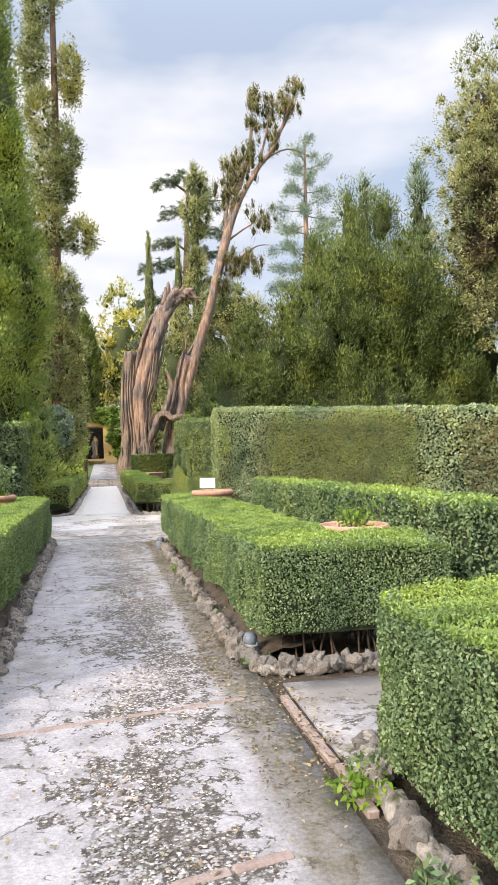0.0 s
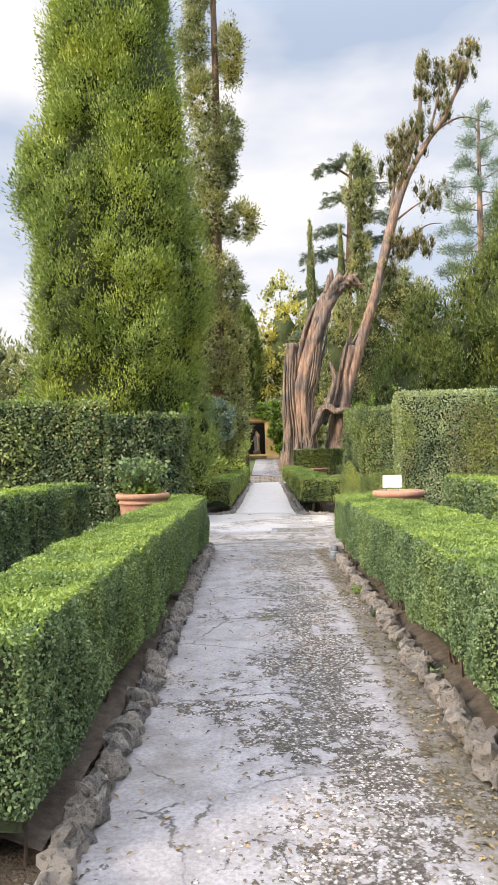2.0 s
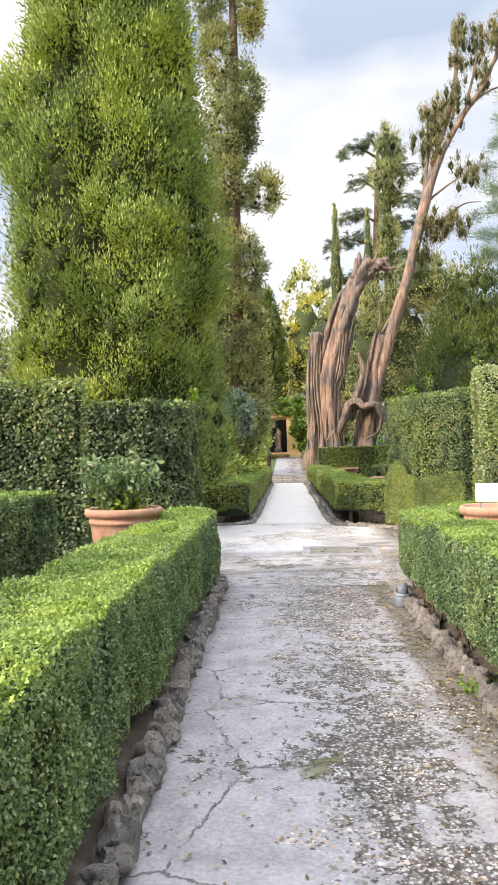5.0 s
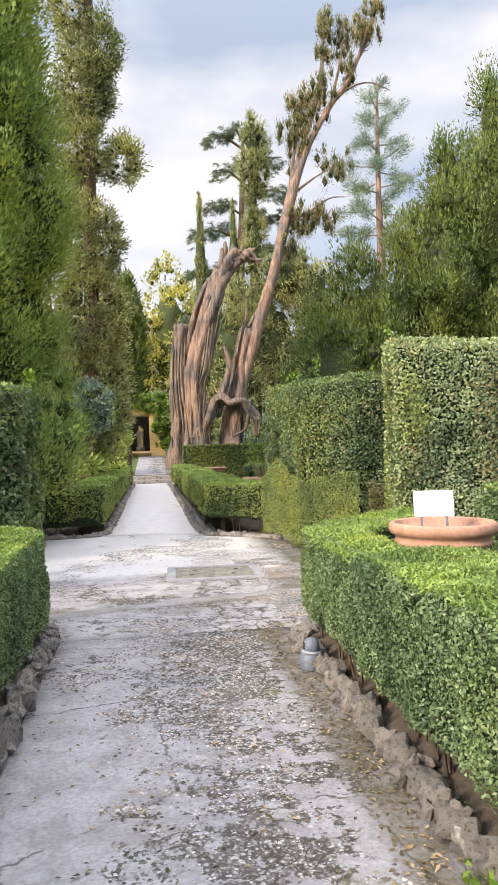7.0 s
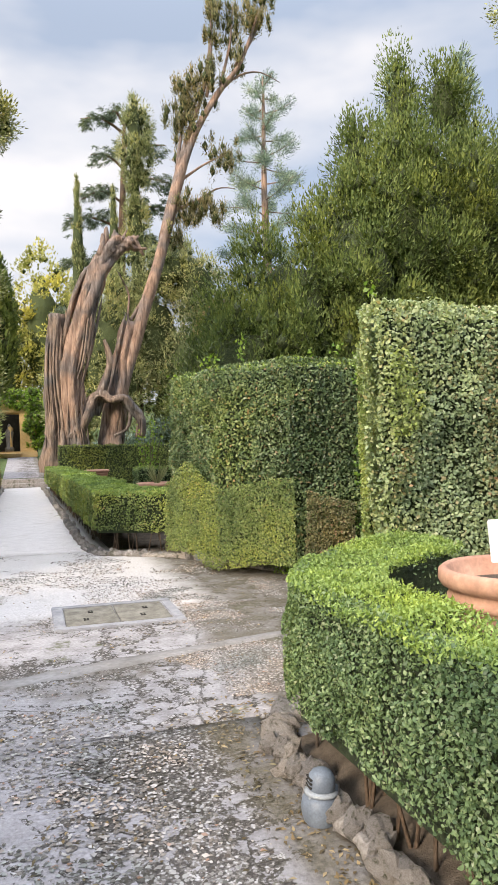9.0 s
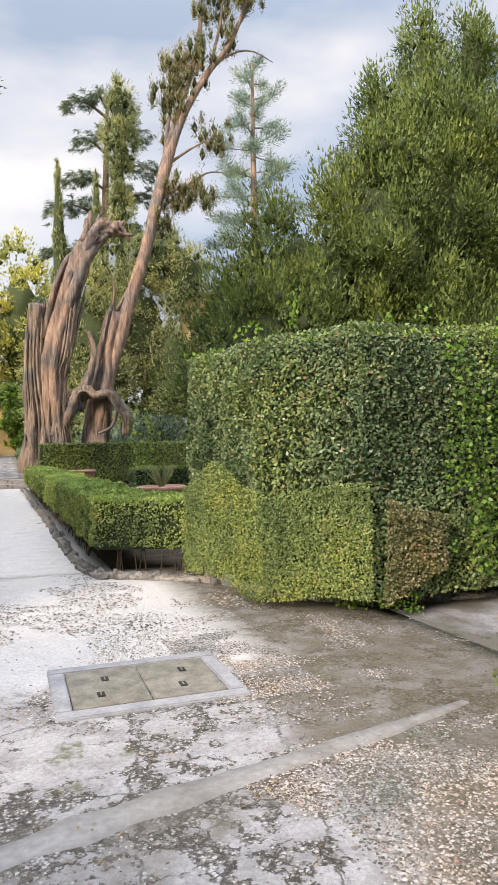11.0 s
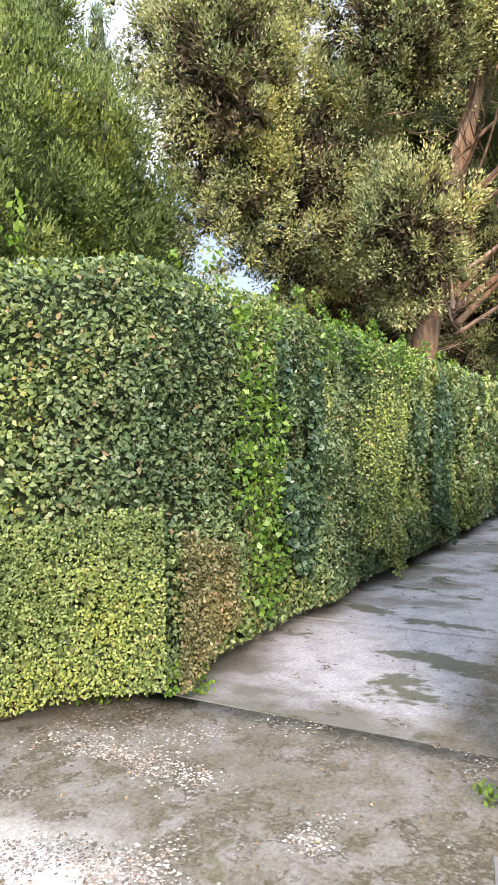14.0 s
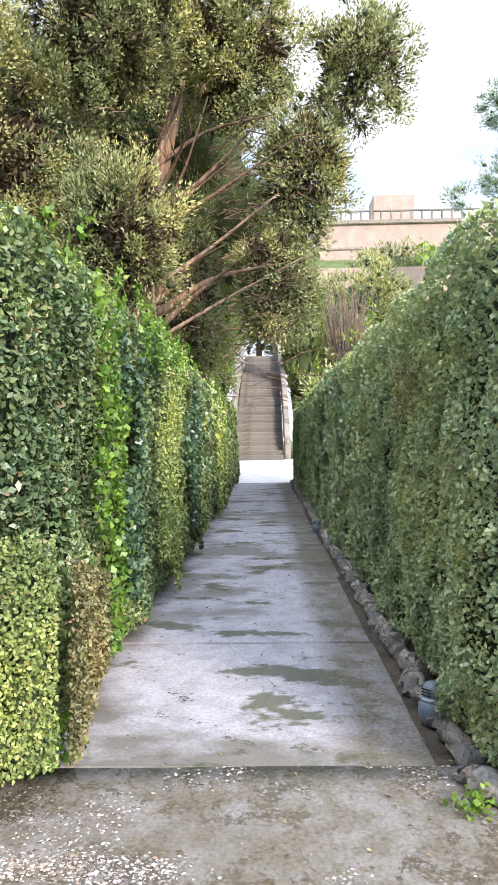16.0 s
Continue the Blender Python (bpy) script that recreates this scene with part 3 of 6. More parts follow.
    if tufts:
        # young shoots that stand above the clipped line
        q = []
        for k, ((x0, y0), (x1, y1)) in enumerate(edges):
            if k in blind:
                continue
            ln = math.hypot(x1 - x0, y1 - y0)
            for _ in range(int(ln * tufts)):
                t = rng.random()
                bx, by = x0 + (x1 - x0) * t + rng.normal() * 0.05, y0 + (y1 - y0) * t + rng.normal() * 0.05
                hh = rng.uniform(0.05, 0.2) if rng.random() < 0.8 else rng.uniform(0.25, 0.42)
                c = int(6 + hh * 60)
                q.append(np.column_stack([bx + rng.normal(size=c) * 0.035, by + rng.normal(size=c) * 0.035, z1 + rng.random(c) * hh]))
        q = np.concatenate(q) - np.array([cx, cy, 0])
        leaves("young_growth", q, unit(rng.normal(size=q.shape) + np.array([0, 0, 0.8])), length * 1.3, width * 1.3, SHOOT, ob, 0.6, 0.7, "bright young shoots")
    if stems:
        made = []
        for k, ((x0, y0), (x1, y1)) in enumerate(edges):
            if k in blind:
                continue
            ln = math.hypot(x1 - x0, y1 - y0)
            nx, ny = (y1 - y0) / ln, -(x1 - x0) / ln
            for _ in range(min(150, int(ln * 12))):
                t, inn = rng.uniform(0.06, 0.94), rng.uniform(0.1, 0.24)
                bx, by = x0 + (x1 - x0) * t - nx * inn - cx, y0 + (y1 - y0) * t - ny * inn - cy
                lx, ly = rng.uniform(-0.05, 0.05), rng.uniform(-0.05, 0.05)
                made.append(tube([(bx, by, -0.02), (bx + lx, by + ly, z0 * 0.6 + 0.05), (bx + lx * 2.2, by + ly * 2.2, z0 + 0.2)], [0.009, 0.008, 0.006], 4, cap=False))
        v, f = join(made)
        mesh_object("stem", v, f, TWIG, ob, "bare woody stems at the foot", smooth=True)["kind"] = "stuff"
    return ob


# ---- ground and paths ----
def sheet(name, x0, y0, x1, y1, z, step, material, rise=0.01, thick=0.0):
    """A gently uneven sheet of ground."""
    nx, ny = max(1, int((x1 - x0) / step)), max(1, int((y1 - y0) / step))
    X, Y = np.meshgrid(np.linspace(x0, x1, nx + 1), np.linspace(y0, y1, ny + 1))
    p = np.column_stack([X.ravel(), Y.ravel(), np.zeros(X.size)])
    p[:, 2] = z + (vnoise(p * 1.3 + 9) - 0.5) * rise
    idx = np.arange(X.size).reshape(X.shape)
    f = np.stack([idx[:-1, :-1], idx[:-1, 1:], idx[1:, 1:], idx[1:, :-1]], -1).reshape(-1, 4)
    v = p
    if thick:
        rim = np.concatenate([idx[0, :], idx[1:, -1], idx[-1, -2::-1], idx[-2:0:-1, 0]])
        low = p[rim] - np.array([0, 0, thick])
        o = len(p)
        v = np.vstack([p, low])
        k = len(rim)
        side = np.array([(rim[(i + 1) % k], rim[i], o + i, o + (i + 1) % k) for i in range(k)])
        f = np.vstack([f, side])
    return mesh_object(name, v, f, material, smooth=True)


tagged(sheet("ground", -600, -500, 700, 900, -0.05, 26, LAWN, 0.0), "wide lawn and earth of the garden", "ground", kind="structure")
tagged(sheet("bed_soil", -12, -3, 40, 44, -0.022, 0.5, SOIL, 0.02), "dark bare earth of the planting beds", "soil", kind="structure")
main_path = tagged(sheet("path", -0.88, -3, 1.0, 12.98, 0.0, 0.15, PATH, 0.014, 0.03), "worn pale concrete garden path with gravel and cracks", "path", kind="structure")
crossing = tagged(sheet("path_crossing", -9, 13.0, 3.006, 20.0, -0.002, 0.2, CROSS, 0.012, 0.03), "worn crossing of two garden paths with damp gravel patches", "path", kind="structure")
gravel = tagged(sheet("gravel_path", -1.05, 20.02, 1.05, 41.5, 0.0, 0.4, GRAVEL, 0.014, 0.03), "pale gravel path between box hedges", "path", kind="structure")

tagged(sheet("path_edge", 1.125, 12.25, 2.7, 12.99, -0.004, 0.15, CROSS, 0.012, 0.03), "mossy concrete strip at the foot of the hedge corner", "path", kind="structure")


def slope(name, x0, y0, x1, y1, step, height, material, rise=0.03):
    """Ground whose height is a function of x and y."""
    nx, ny = max(1, int((x1 - x0) / step)), max(1, int((y1 - y0) / step))
    X, Y = np.meshgrid(np.linspace(x0, x1, nx + 1), np.linspace(y0, y1, ny + 1))
    p = np.column_stack([X.ravel(), Y.ravel(), np.zeros(X.size)])
    p[:, 2] = height(p[:, 0], p[:, 1]) + (vnoise(p * 0.8 + 9) - 0.5) * rise
    idx = np.arange(X.size).reshape(X.shape)
    f = np.stack([idx[:-1, :-1], idx[:-1, 1:], idx[1:, 1:], idx[1:, :-1]], -1).reshape(-1, 4)
    return mesh_object(name, p, f, material, smooth=True)


def court_height(x, y):
    return -0.012 + np.clip((x - 24.6) / 5.4, 0, 1.05) * 0.64


def terrace_height(x, y):
    return 0.33 + np.clip(y - 43.2, 0, 22) * 0.05 + np.clip(y - 70, 0, 80) * 0.12


def hill_height(x, y):
    return 0.6 + np.clip(x - 31, 0, 60) * 0.42


tagged(slope("gravel_forecourt", 24.6, 6.0, 30.2, 26.0, 0.6, court_height, GRAVEL, 0.01), "sunlit pale gravel cross path rising to the stairs", "path", kind="structure")
tagged(slope("upper_lawn", -60, 43.4, 60, 150, 2.0, terrace_height, LAWN, 0.1), "lawn rising behind the far hedges", "lawn", kind="structure")
tagged(slope("upper_path", -0.95, 43.1, 0.95, 61.0, 0.6, lambda x, y: terrace_height(x, y) + 0.05, PATH, 0.02), "grey gravel ramp up to the grotto", "path", kind="structure")
tagged(slope("hillside", 30.3, -20, 95, 14.2, 2.0, hill_height, LAWN, 0.5), "rough grassy slope beside the stairs", "hillside", kind="structure")
tagged(slope("hillside", 30.3, 18.2, 95, 55, 2.0, hill_height, LAWN, 0.5), "rough grassy slope beside the stairs", "hillside", kind="structure")
side_passage = tagged(sheet("side_passage", 1.125, 3.2, 6.5, 4.55, -0.004, 0.2, SIDE, 0.012, 0.03), "short grey paved passage between two beds", "path", kind="structure")

# the alley is laid in concrete slabs with joints between them
alley = tagged(new("alley_floor"), "damp mossy concrete alley laid in long slabs", "path", kind="structure")
alley.location = (3.0, 15.85, 0)
x = 3.0
for k, ln in enumerate((2.0, 2.5, 2.1, 2.6, 2.2, 2.5, 2.3, 2.6, 2.7)):
    bm = box_bm((ln - 0.014, 2.1, 0.06), (0, 0, 0), 0.006, 1)
    ob = part("slab", bm, ALLEY, alley)
    ob.location = (x - 3.0 + ln / 2, 0.02 * math.sin(k * 2.1), -0.034 + 0.003 * math.sin(k * 1.7))
    ob.rotation_euler = (0.002 * math.sin(k), 0.002 * math.cos(k * 1.3), 0)
    x += ln



def soil_bank(x0, x1, y0, y1, top, label):
    """Loose earth banked up behind a kerb, rising from x0 to x1."""
    ny = int((y1 - y0) / 0.08)
    X, Y = np.meshgrid(np.linspace(x0, x1, 9), np.linspace(y0, y1, ny))
    p = np.column_stack([X.ravel(), Y.ravel(), np.zeros(X.size)])
    rise = np.clip((p[:, 0] - x0) / (x1 - x0), 0, 1)
    p[:, 2] = 0.02 + top * np.sin(rise * np.pi * 0.5) + (vnoise(p * 7.0) - 0.5) * 0.05 + (vnoise(p * 21.0) - 0.5) * 0.02
    idx = np.arange(X.size).reshape(X.shape)
    f = np.stack([idx[:-1, :-1], idx[:-1, 1:], idx[1:, 1:], idx[1:, :-1]], -1).reshape(-1, 4)
    tagged(mesh_object("soil_bank", p, f, SHADED_EARTH, smooth=True), label, "soil", kind="structure")


soil_bank(0.98, 1.5, 5.0, 12.5, 0.13, "dry brown earth banked up under the low hedge")
soil_bank(-0.9, -1.4, 4.6, 13.1, 0.1, "dry brown earth banked up under the low hedge")

# ---- hedges of the beds ----
NEAR = (0.0, 5.0, 4.5)
left_low = [(-1.56, 4.45), (-0.9, 4.45), (-1.0, 13.1), (-1.15, 13.4), (-1.62, 13.5)]
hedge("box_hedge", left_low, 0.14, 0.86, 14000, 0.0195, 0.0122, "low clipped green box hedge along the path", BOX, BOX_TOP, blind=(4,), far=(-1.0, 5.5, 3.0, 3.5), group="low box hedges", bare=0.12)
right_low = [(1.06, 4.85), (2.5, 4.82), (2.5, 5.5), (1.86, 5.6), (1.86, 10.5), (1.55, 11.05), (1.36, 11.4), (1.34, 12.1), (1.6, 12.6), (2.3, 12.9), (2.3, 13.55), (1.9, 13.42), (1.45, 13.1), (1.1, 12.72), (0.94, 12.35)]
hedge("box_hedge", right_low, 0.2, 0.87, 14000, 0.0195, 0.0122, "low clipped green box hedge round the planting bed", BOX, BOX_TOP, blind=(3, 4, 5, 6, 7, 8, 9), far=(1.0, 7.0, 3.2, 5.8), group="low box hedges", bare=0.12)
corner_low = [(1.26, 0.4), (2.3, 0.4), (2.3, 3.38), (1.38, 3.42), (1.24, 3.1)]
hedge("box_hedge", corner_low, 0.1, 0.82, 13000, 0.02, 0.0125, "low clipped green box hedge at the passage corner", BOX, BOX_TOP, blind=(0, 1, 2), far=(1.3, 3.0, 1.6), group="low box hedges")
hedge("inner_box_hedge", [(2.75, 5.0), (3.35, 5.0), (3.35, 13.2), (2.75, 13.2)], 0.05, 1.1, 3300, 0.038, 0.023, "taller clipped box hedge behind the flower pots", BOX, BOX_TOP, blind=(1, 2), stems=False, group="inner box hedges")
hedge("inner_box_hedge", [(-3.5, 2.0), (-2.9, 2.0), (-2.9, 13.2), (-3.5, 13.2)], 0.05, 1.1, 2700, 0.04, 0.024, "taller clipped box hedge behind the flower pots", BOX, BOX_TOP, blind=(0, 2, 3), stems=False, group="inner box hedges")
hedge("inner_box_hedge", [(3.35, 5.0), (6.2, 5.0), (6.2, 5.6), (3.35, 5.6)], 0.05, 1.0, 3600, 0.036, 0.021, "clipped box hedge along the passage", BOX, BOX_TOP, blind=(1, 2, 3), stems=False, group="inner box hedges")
# tall hedges along the alley
hedge("tall_hedge", [(2.09, 13.6), (12, 13.7), (24.5, 13.75), (24.5, 14.62), (2.78, 14.62), (2.52, 14.45)], 0.1, 2.5, 5200, 0.034, 0.0235, "tall clipped pale small-leaved hedge lining the alley", PALE_BOX, PALE_BOX, blind=(2,), far=(3.0, 14.6, 2.3), wobble=0.12, tufts=0.7, stems=False, group="tall hedges")
# BOX_TOP on the next three paints their top edges as sunlit
hedge("tall_hedge", [(2.62, 16.55), (24.2, 16.62), (24.2, 17.5), (4.0, 17.6), (2.75, 19.6), (1.85, 19.3), (2.1, 17.35)], 0.15, 2.5, 3700, 0.042, 0.026, "tall clipped evergreen hedge with glossy leaves lining the alley", LAUREL, BOX_TOP, blind=(1, 2, 3), far=(2.4, 16.6, 3.8), wobble=0.12, tufts=1.6, stems=False, group="tall hedges")
hedge("tall_hedge", [(-13, 13.85), (-2.7, 13.85), (-3.1, 14.6), (-13, 14.6)], 0.05, 2.5, 1800, 0.062, 0.038, "tall clipped evergreen hedge behind the bed", LAUREL, BOX_TOP, blind=(1, 2, 3), wobble=0.14, tufts=1.6, stems=False, group="tall hedges")
hedge("tall_hedge", [(-13, 16.7), (-2.5, 16.7), (-1.85, 17.2), (-1.85, 18.6), (-2.7, 19.2), (-13, 17.6)], 0.05, 2.45, 1000, 0.082, 0.05, "tall clipped evergreen hedge under the cypress", LAUREL, BOX_TOP, blind=(3, 4, 5), wobble=0.14, tufts=1.2, stems=False, group="tall hedges")

def face_growth(name, x0, y0, x1, y1, z0, z1, n, length, width, mat, label, out=0.05, gather=1.5, sides=1.8):
    """Leaves of another plant that grows through the face of a hedge."""
    ob = thing(name, (x0, y0, 0), label, "climber")
    ln = math.hypot(x1 - x0, y1 - y0)
    nx, ny = (y1 - y0) / ln, -(x1 - x0) / ln
    t, h = rng.random(n), rng.random(n)
    p = np.column_stack([(x1 - x0) * t, (y1 - y0) * t, z0 + (z1 - z0) * h])
    edge = np.minimum(np.minimum(t, 1 - t) * sides, np.minimum(h * 3.0, (1 - h) * 1.5))
    keep = vnoise(p * np.array([3.0, 3.0, 2.2]) * gather + 17) < 0.25 + edge
    p = p[keep]
    p[:, :2] += np.array([nx, ny]) * (out + rng.random((len(p), 1)) * 0.05)
    leaves("leaves", p, np.tile(np.array([nx, ny, 0.15]), (len(p), 1)), length, width, mat, ob, 0.8, 0.1)
    return ob


face_growth("climbing_vine", 3.35, 16.52, 4.2, 16.52, 0.02, 2.6, 1700, 0.05, 0.037, VINE, "bright green climbing vine growing through the tall hedge", 0.05, 1.6)
face_growth("ivy_growth", 4.0, 16.52, 4.75, 16.52, 0.05, 2.2, 2600, 0.055, 0.045, IVY, "dark glossy ivy in the face of the tall hedge", 0.05, 0.9)
face_growth("ivy_growth", 7.4, 16.53, 9.2, 16.54, 0.05, 2.3, 3600, 0.06, 0.05, IVY, "dark glossy ivy in the face of the tall hedge", 0.05, 0.6)
face_growth("climbing_vine", 4.6, 16.52, 8.0, 16.53, 2.1, 2.65, 1300, 0.046, 0.033, VINE, "bright green vine along the top of the hedge", 0.03, 1.4)
face_growth("climbing_vine", 2.5, 16.66, 3.2, 16.52, 0.0, 0.4, 620, 0.032, 0.024, VINE, "bright green vine at the foot of the hedge", 0.05)
face_growth("browned_box", 2.7, 16.5, 3.4, 16.49, 0.1, 1.4, 7500, 0.028, 0.018, BROWNED, "browned dry box growing against the tall hedge", 0.07, 0.5, 6.0)
face_growth("yellowing_box", 4.7, 16.54, 7.6, 16.53, 0.02, 2.5, 9000, 0.034, 0.022, BOX_DRY, "yellowing box growing in the tall hedge", 0.04, 0.5)
face_growth("yellowing_box", 11.5, 16.56, 16.5, 16.58, 0.02, 2.6, 4600, 0.075, 0.048, BOX_DRY, "yellowing box growing in the tall hedge", 0.04, 0.4)
face_growth("browned_box", 3.9, 14.78, 3.2, 14.78, 1.6, 1.95, 420, 0.04, 0.014, BROWNED, "dead brown twigs in the tall hedge", 0.02, 1.0)
face_growth("yellowing_box", 6.0, 13.64, 12.0, 13.7, 0.3, 2.45, 9000, 0.05, 0.032, BROWNED, "yellowing leaves in the tall hedge face", 0.08, 0.4)
face_growth("yellowing_box", 2.15, 13.6, 6.6, 13.645, 0.4, 2.45, 24000, 0.032, 0.021, BOX_DRY, "yellowing leaves in the tall hedge face", 0.09, 0.5)
face_growth("yellowing_box", 2.5, 14.43, 2.1, 13.6, 0.4, 2.5, 4200, 0.03, 0.02, BOX_DRY, "yellowing leaves on the end of the tall hedge", 0.05, 0.5)
face_growth("browned_box", 2.15, 13.6, 6.2, 13.64, 0.8, 2.4, 8000, 0.034, 0.021, BROWNED, "browned dry leaves in the tall hedge face", 0.09, 0.7)
face_growth("browned_box", 1.3, 5.02, 2.4, 4.98, 0.15, 0.75, 700, 0.024, 0.013, BROWNED, "browned twigs in the low box hedge", 0.02, 1.2)
face_growth("climbing_vine", -7.4, 13.82, -3.4, 13.82, 0.02, 2.4, 2600, 0.075, 0.05, BOX_DRY, "light green vine growing through the hedge", 0.05, 0.8)

# low yellowing box that has grown into the tall hedge's end
face_growth("yellowing_box", 1.83, 19.25, 2.08, 17.33, 0.03, 1.4, 15000, 0.023, 0.0145, BOX_DRY, "yellowing box growing against the tall hedge", 0.06, 0.35, 20.0)
face_growth("yellowing_box", 2.06, 17.42, 2.72, 16.48, 0.03, 1.38, 14000, 0.022, 0.014, BOX_DRY, "yellow-green box growing against the tall hedge", 0.07, 0.35, 14.0)
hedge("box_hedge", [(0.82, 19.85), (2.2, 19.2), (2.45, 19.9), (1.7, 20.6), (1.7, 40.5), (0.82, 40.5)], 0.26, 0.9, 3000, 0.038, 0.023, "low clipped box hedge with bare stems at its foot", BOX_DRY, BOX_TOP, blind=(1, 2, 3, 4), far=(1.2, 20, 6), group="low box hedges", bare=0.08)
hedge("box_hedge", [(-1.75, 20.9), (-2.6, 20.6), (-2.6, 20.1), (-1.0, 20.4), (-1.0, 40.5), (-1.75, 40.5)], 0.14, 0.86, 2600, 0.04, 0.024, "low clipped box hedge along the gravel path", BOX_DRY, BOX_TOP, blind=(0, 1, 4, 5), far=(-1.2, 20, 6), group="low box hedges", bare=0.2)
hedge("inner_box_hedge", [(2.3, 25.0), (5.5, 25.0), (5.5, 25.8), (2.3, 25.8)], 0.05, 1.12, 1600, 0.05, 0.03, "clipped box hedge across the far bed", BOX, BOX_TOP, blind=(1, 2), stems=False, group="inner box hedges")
hedge("dark_hedge", [(1.5, 42.6), (16, 42.6), (16, 43.6), (1.5, 43.6)], 0.1, 1.85, 700, 0.08, 0.048, "dark clipped hedge closing the far beds", YEW, YEW, blind=(1, 2, 3), stems=False)
hedge("dark_hedge", [(-14, 42.6), (-1.5, 42.6), (-1.5, 46.0), (-2.4, 46.0), (-2.4, 43.6), (-14, 43.6)], 0.1, 1.85, 700, 0.08, 0.048, "dark clipped hedge closing the far beds", YEW, YEW, blind=(2, 3, 4), stems=False)


# ---- trees ----
def clumps(centres, outs, radius, per, length, width, flat=1.0, up=0.6, tight=0.4):
    """Sprays gathered in clumps: places, ways and sizes."""
    n = len(centres)
    radius = np.broadcast_to(radius, n)
    c = np.repeat(centres, per, 0)
    o = np.repeat(outs, per, 0)
    r = np.repeat(radius, per)[:, None]
    d = unit(rng.normal(size=(n * per, 3)))
    d[:, 2] *= flat
    q = rng.random((n * per, 1)) ** tight
    p = c + d * r * q
    along = d * 0.7 + o * 0.5 + np.array([0, 0, up]) + rng.normal(size=d.shape) * 0.25
    face = d * 1.4 + o * 0.4 + rng.normal(size=d.shape) * 0.35
    s = rng.uniform(0.65, 1.3, n * per)
    return leaf_arrays(p, along, face, length * s, width * s, True)


def crown(name, arrays, material, parent, label=""):
    v, f = arrays
    ob = mesh_object(name, v, f, material, parent, label)
    ob["kind"] = "stuff"
    return ob


ICO = [(1, 0, 0), (0, 1, 0), (-1, 0, 0), (0, -1, 0), (0, 0, 1), (0, 0, -1)]
ICO_F = [(0, 1, 4), (1, 2, 4), (2, 3, 4), (3, 0, 4), (1, 0, 5), (2, 1, 5), (3, 2, 5), (0, 3, 5)]


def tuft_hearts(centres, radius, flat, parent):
    """Dark lumps, one small one in each tuft, that stand in for the shade in its heart."""
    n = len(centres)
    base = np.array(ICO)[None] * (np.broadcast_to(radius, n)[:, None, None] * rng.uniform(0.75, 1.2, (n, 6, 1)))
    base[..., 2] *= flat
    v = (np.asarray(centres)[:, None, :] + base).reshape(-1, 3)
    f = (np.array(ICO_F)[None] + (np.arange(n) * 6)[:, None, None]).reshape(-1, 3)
    ob = mesh_object("inner_shade", v, f, TREE_CORE, parent, smooth=True)
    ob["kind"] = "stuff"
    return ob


def blob_core(name, profile, material, parent, rough=0.25, sides=22):
    """The inside of a dense crown, its shade put into a dark colour, from (height, radius) pairs."""
    zs = np.linspace(profile[0][0], profile[-1][0], 26)
    rs = np.interp(zs, [p[0] for p in profile], [p[1] for p in profile])
    ang = np.linspace(0, 2 * np.pi, sides, endpoint=False)
    v = []
    for z, r in zip(zs, rs):
        q = np.column_stack([np.cos(ang) * max(r, 0.02), np.sin(ang) * max(r, 0.02), np.full(sides, z)])
        k = 1 + (vnoise(q * 0.9 + 4) - 0.5) * 2 * rough
        q[:, :2] *= k[:, None]
        v.append(q)
    f = []
    for a in range(25):
        for s in range(sides):
            t = (s + 1) % sides
            f.append((a * sides + s, a * sides + t, (a + 1) * sides + t, (a + 1) * sides + s))
    return mesh_object(name, np.concatenate(v), np.array(f), material, parent, smooth=True)


def column_tree(name, x, y, profile, n, per, radius, length, width, mat, label, category="tree", core=0.78, trunk=0.28, up=1.0, rough=0.25, bark=None, group=""):
    """A dense columnar tree; profile: (height, radius) pairs."""
    ob = thing(name, (x, y, 0), label, category, group)
    zs, rs = np.array([p[0] for p in profile]), np.array([p[1] for p in profile])
    v, f = tube([(0, 0, -0.1), (0, 0, zs[-1] * 0.5), (0, 0, zs[-1] * 0.95)], [trunk, trunk * 0.7, 0.03], 10, 0.1)
    mesh_object("trunk", v, f, bark or BARK, ob, smooth=True)
    z = np.interp(rng.random(n), np.cumsum(np.r_[0, (rs[1:] + rs[:-1]) / 2 * np.diff(zs)]) / np.sum((rs[1:] + rs[:-1]) / 2 * np.diff(zs)), zs)
    a = rng.random(n) * 2 * np.pi
    r = np.interp(z, zs, rs)
    q = np.column_stack([np.cos(a) * r, np.sin(a) * r, z])
    k = 1 + (vnoise(q * np.array([0.9, 0.9, 0.5]) + 4) - 0.5) * 2 * rough + (vnoise(q * np.array([2.2, 2.2, 1.1]) + 8) - 0.5) * rough * 0.9
    q[:, :2] *= (k * rng.uniform(0.82, 1.0, n))[:, None]
    outs = unit(np.column_stack([np.cos(a), np.sin(a), np.full(n, 0.3)]))
    rad = radius * rng.uniform(0.6, 1.3, n)
    crown("crown", clumps(q, outs, rad, per, length, width, 1.6, up), mat, ob)
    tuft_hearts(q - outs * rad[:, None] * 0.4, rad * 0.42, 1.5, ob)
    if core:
        blob_core("crown_shade", [(h, w * core) for h, w in profile], TREE_CORE, ob, rough)
    return ob


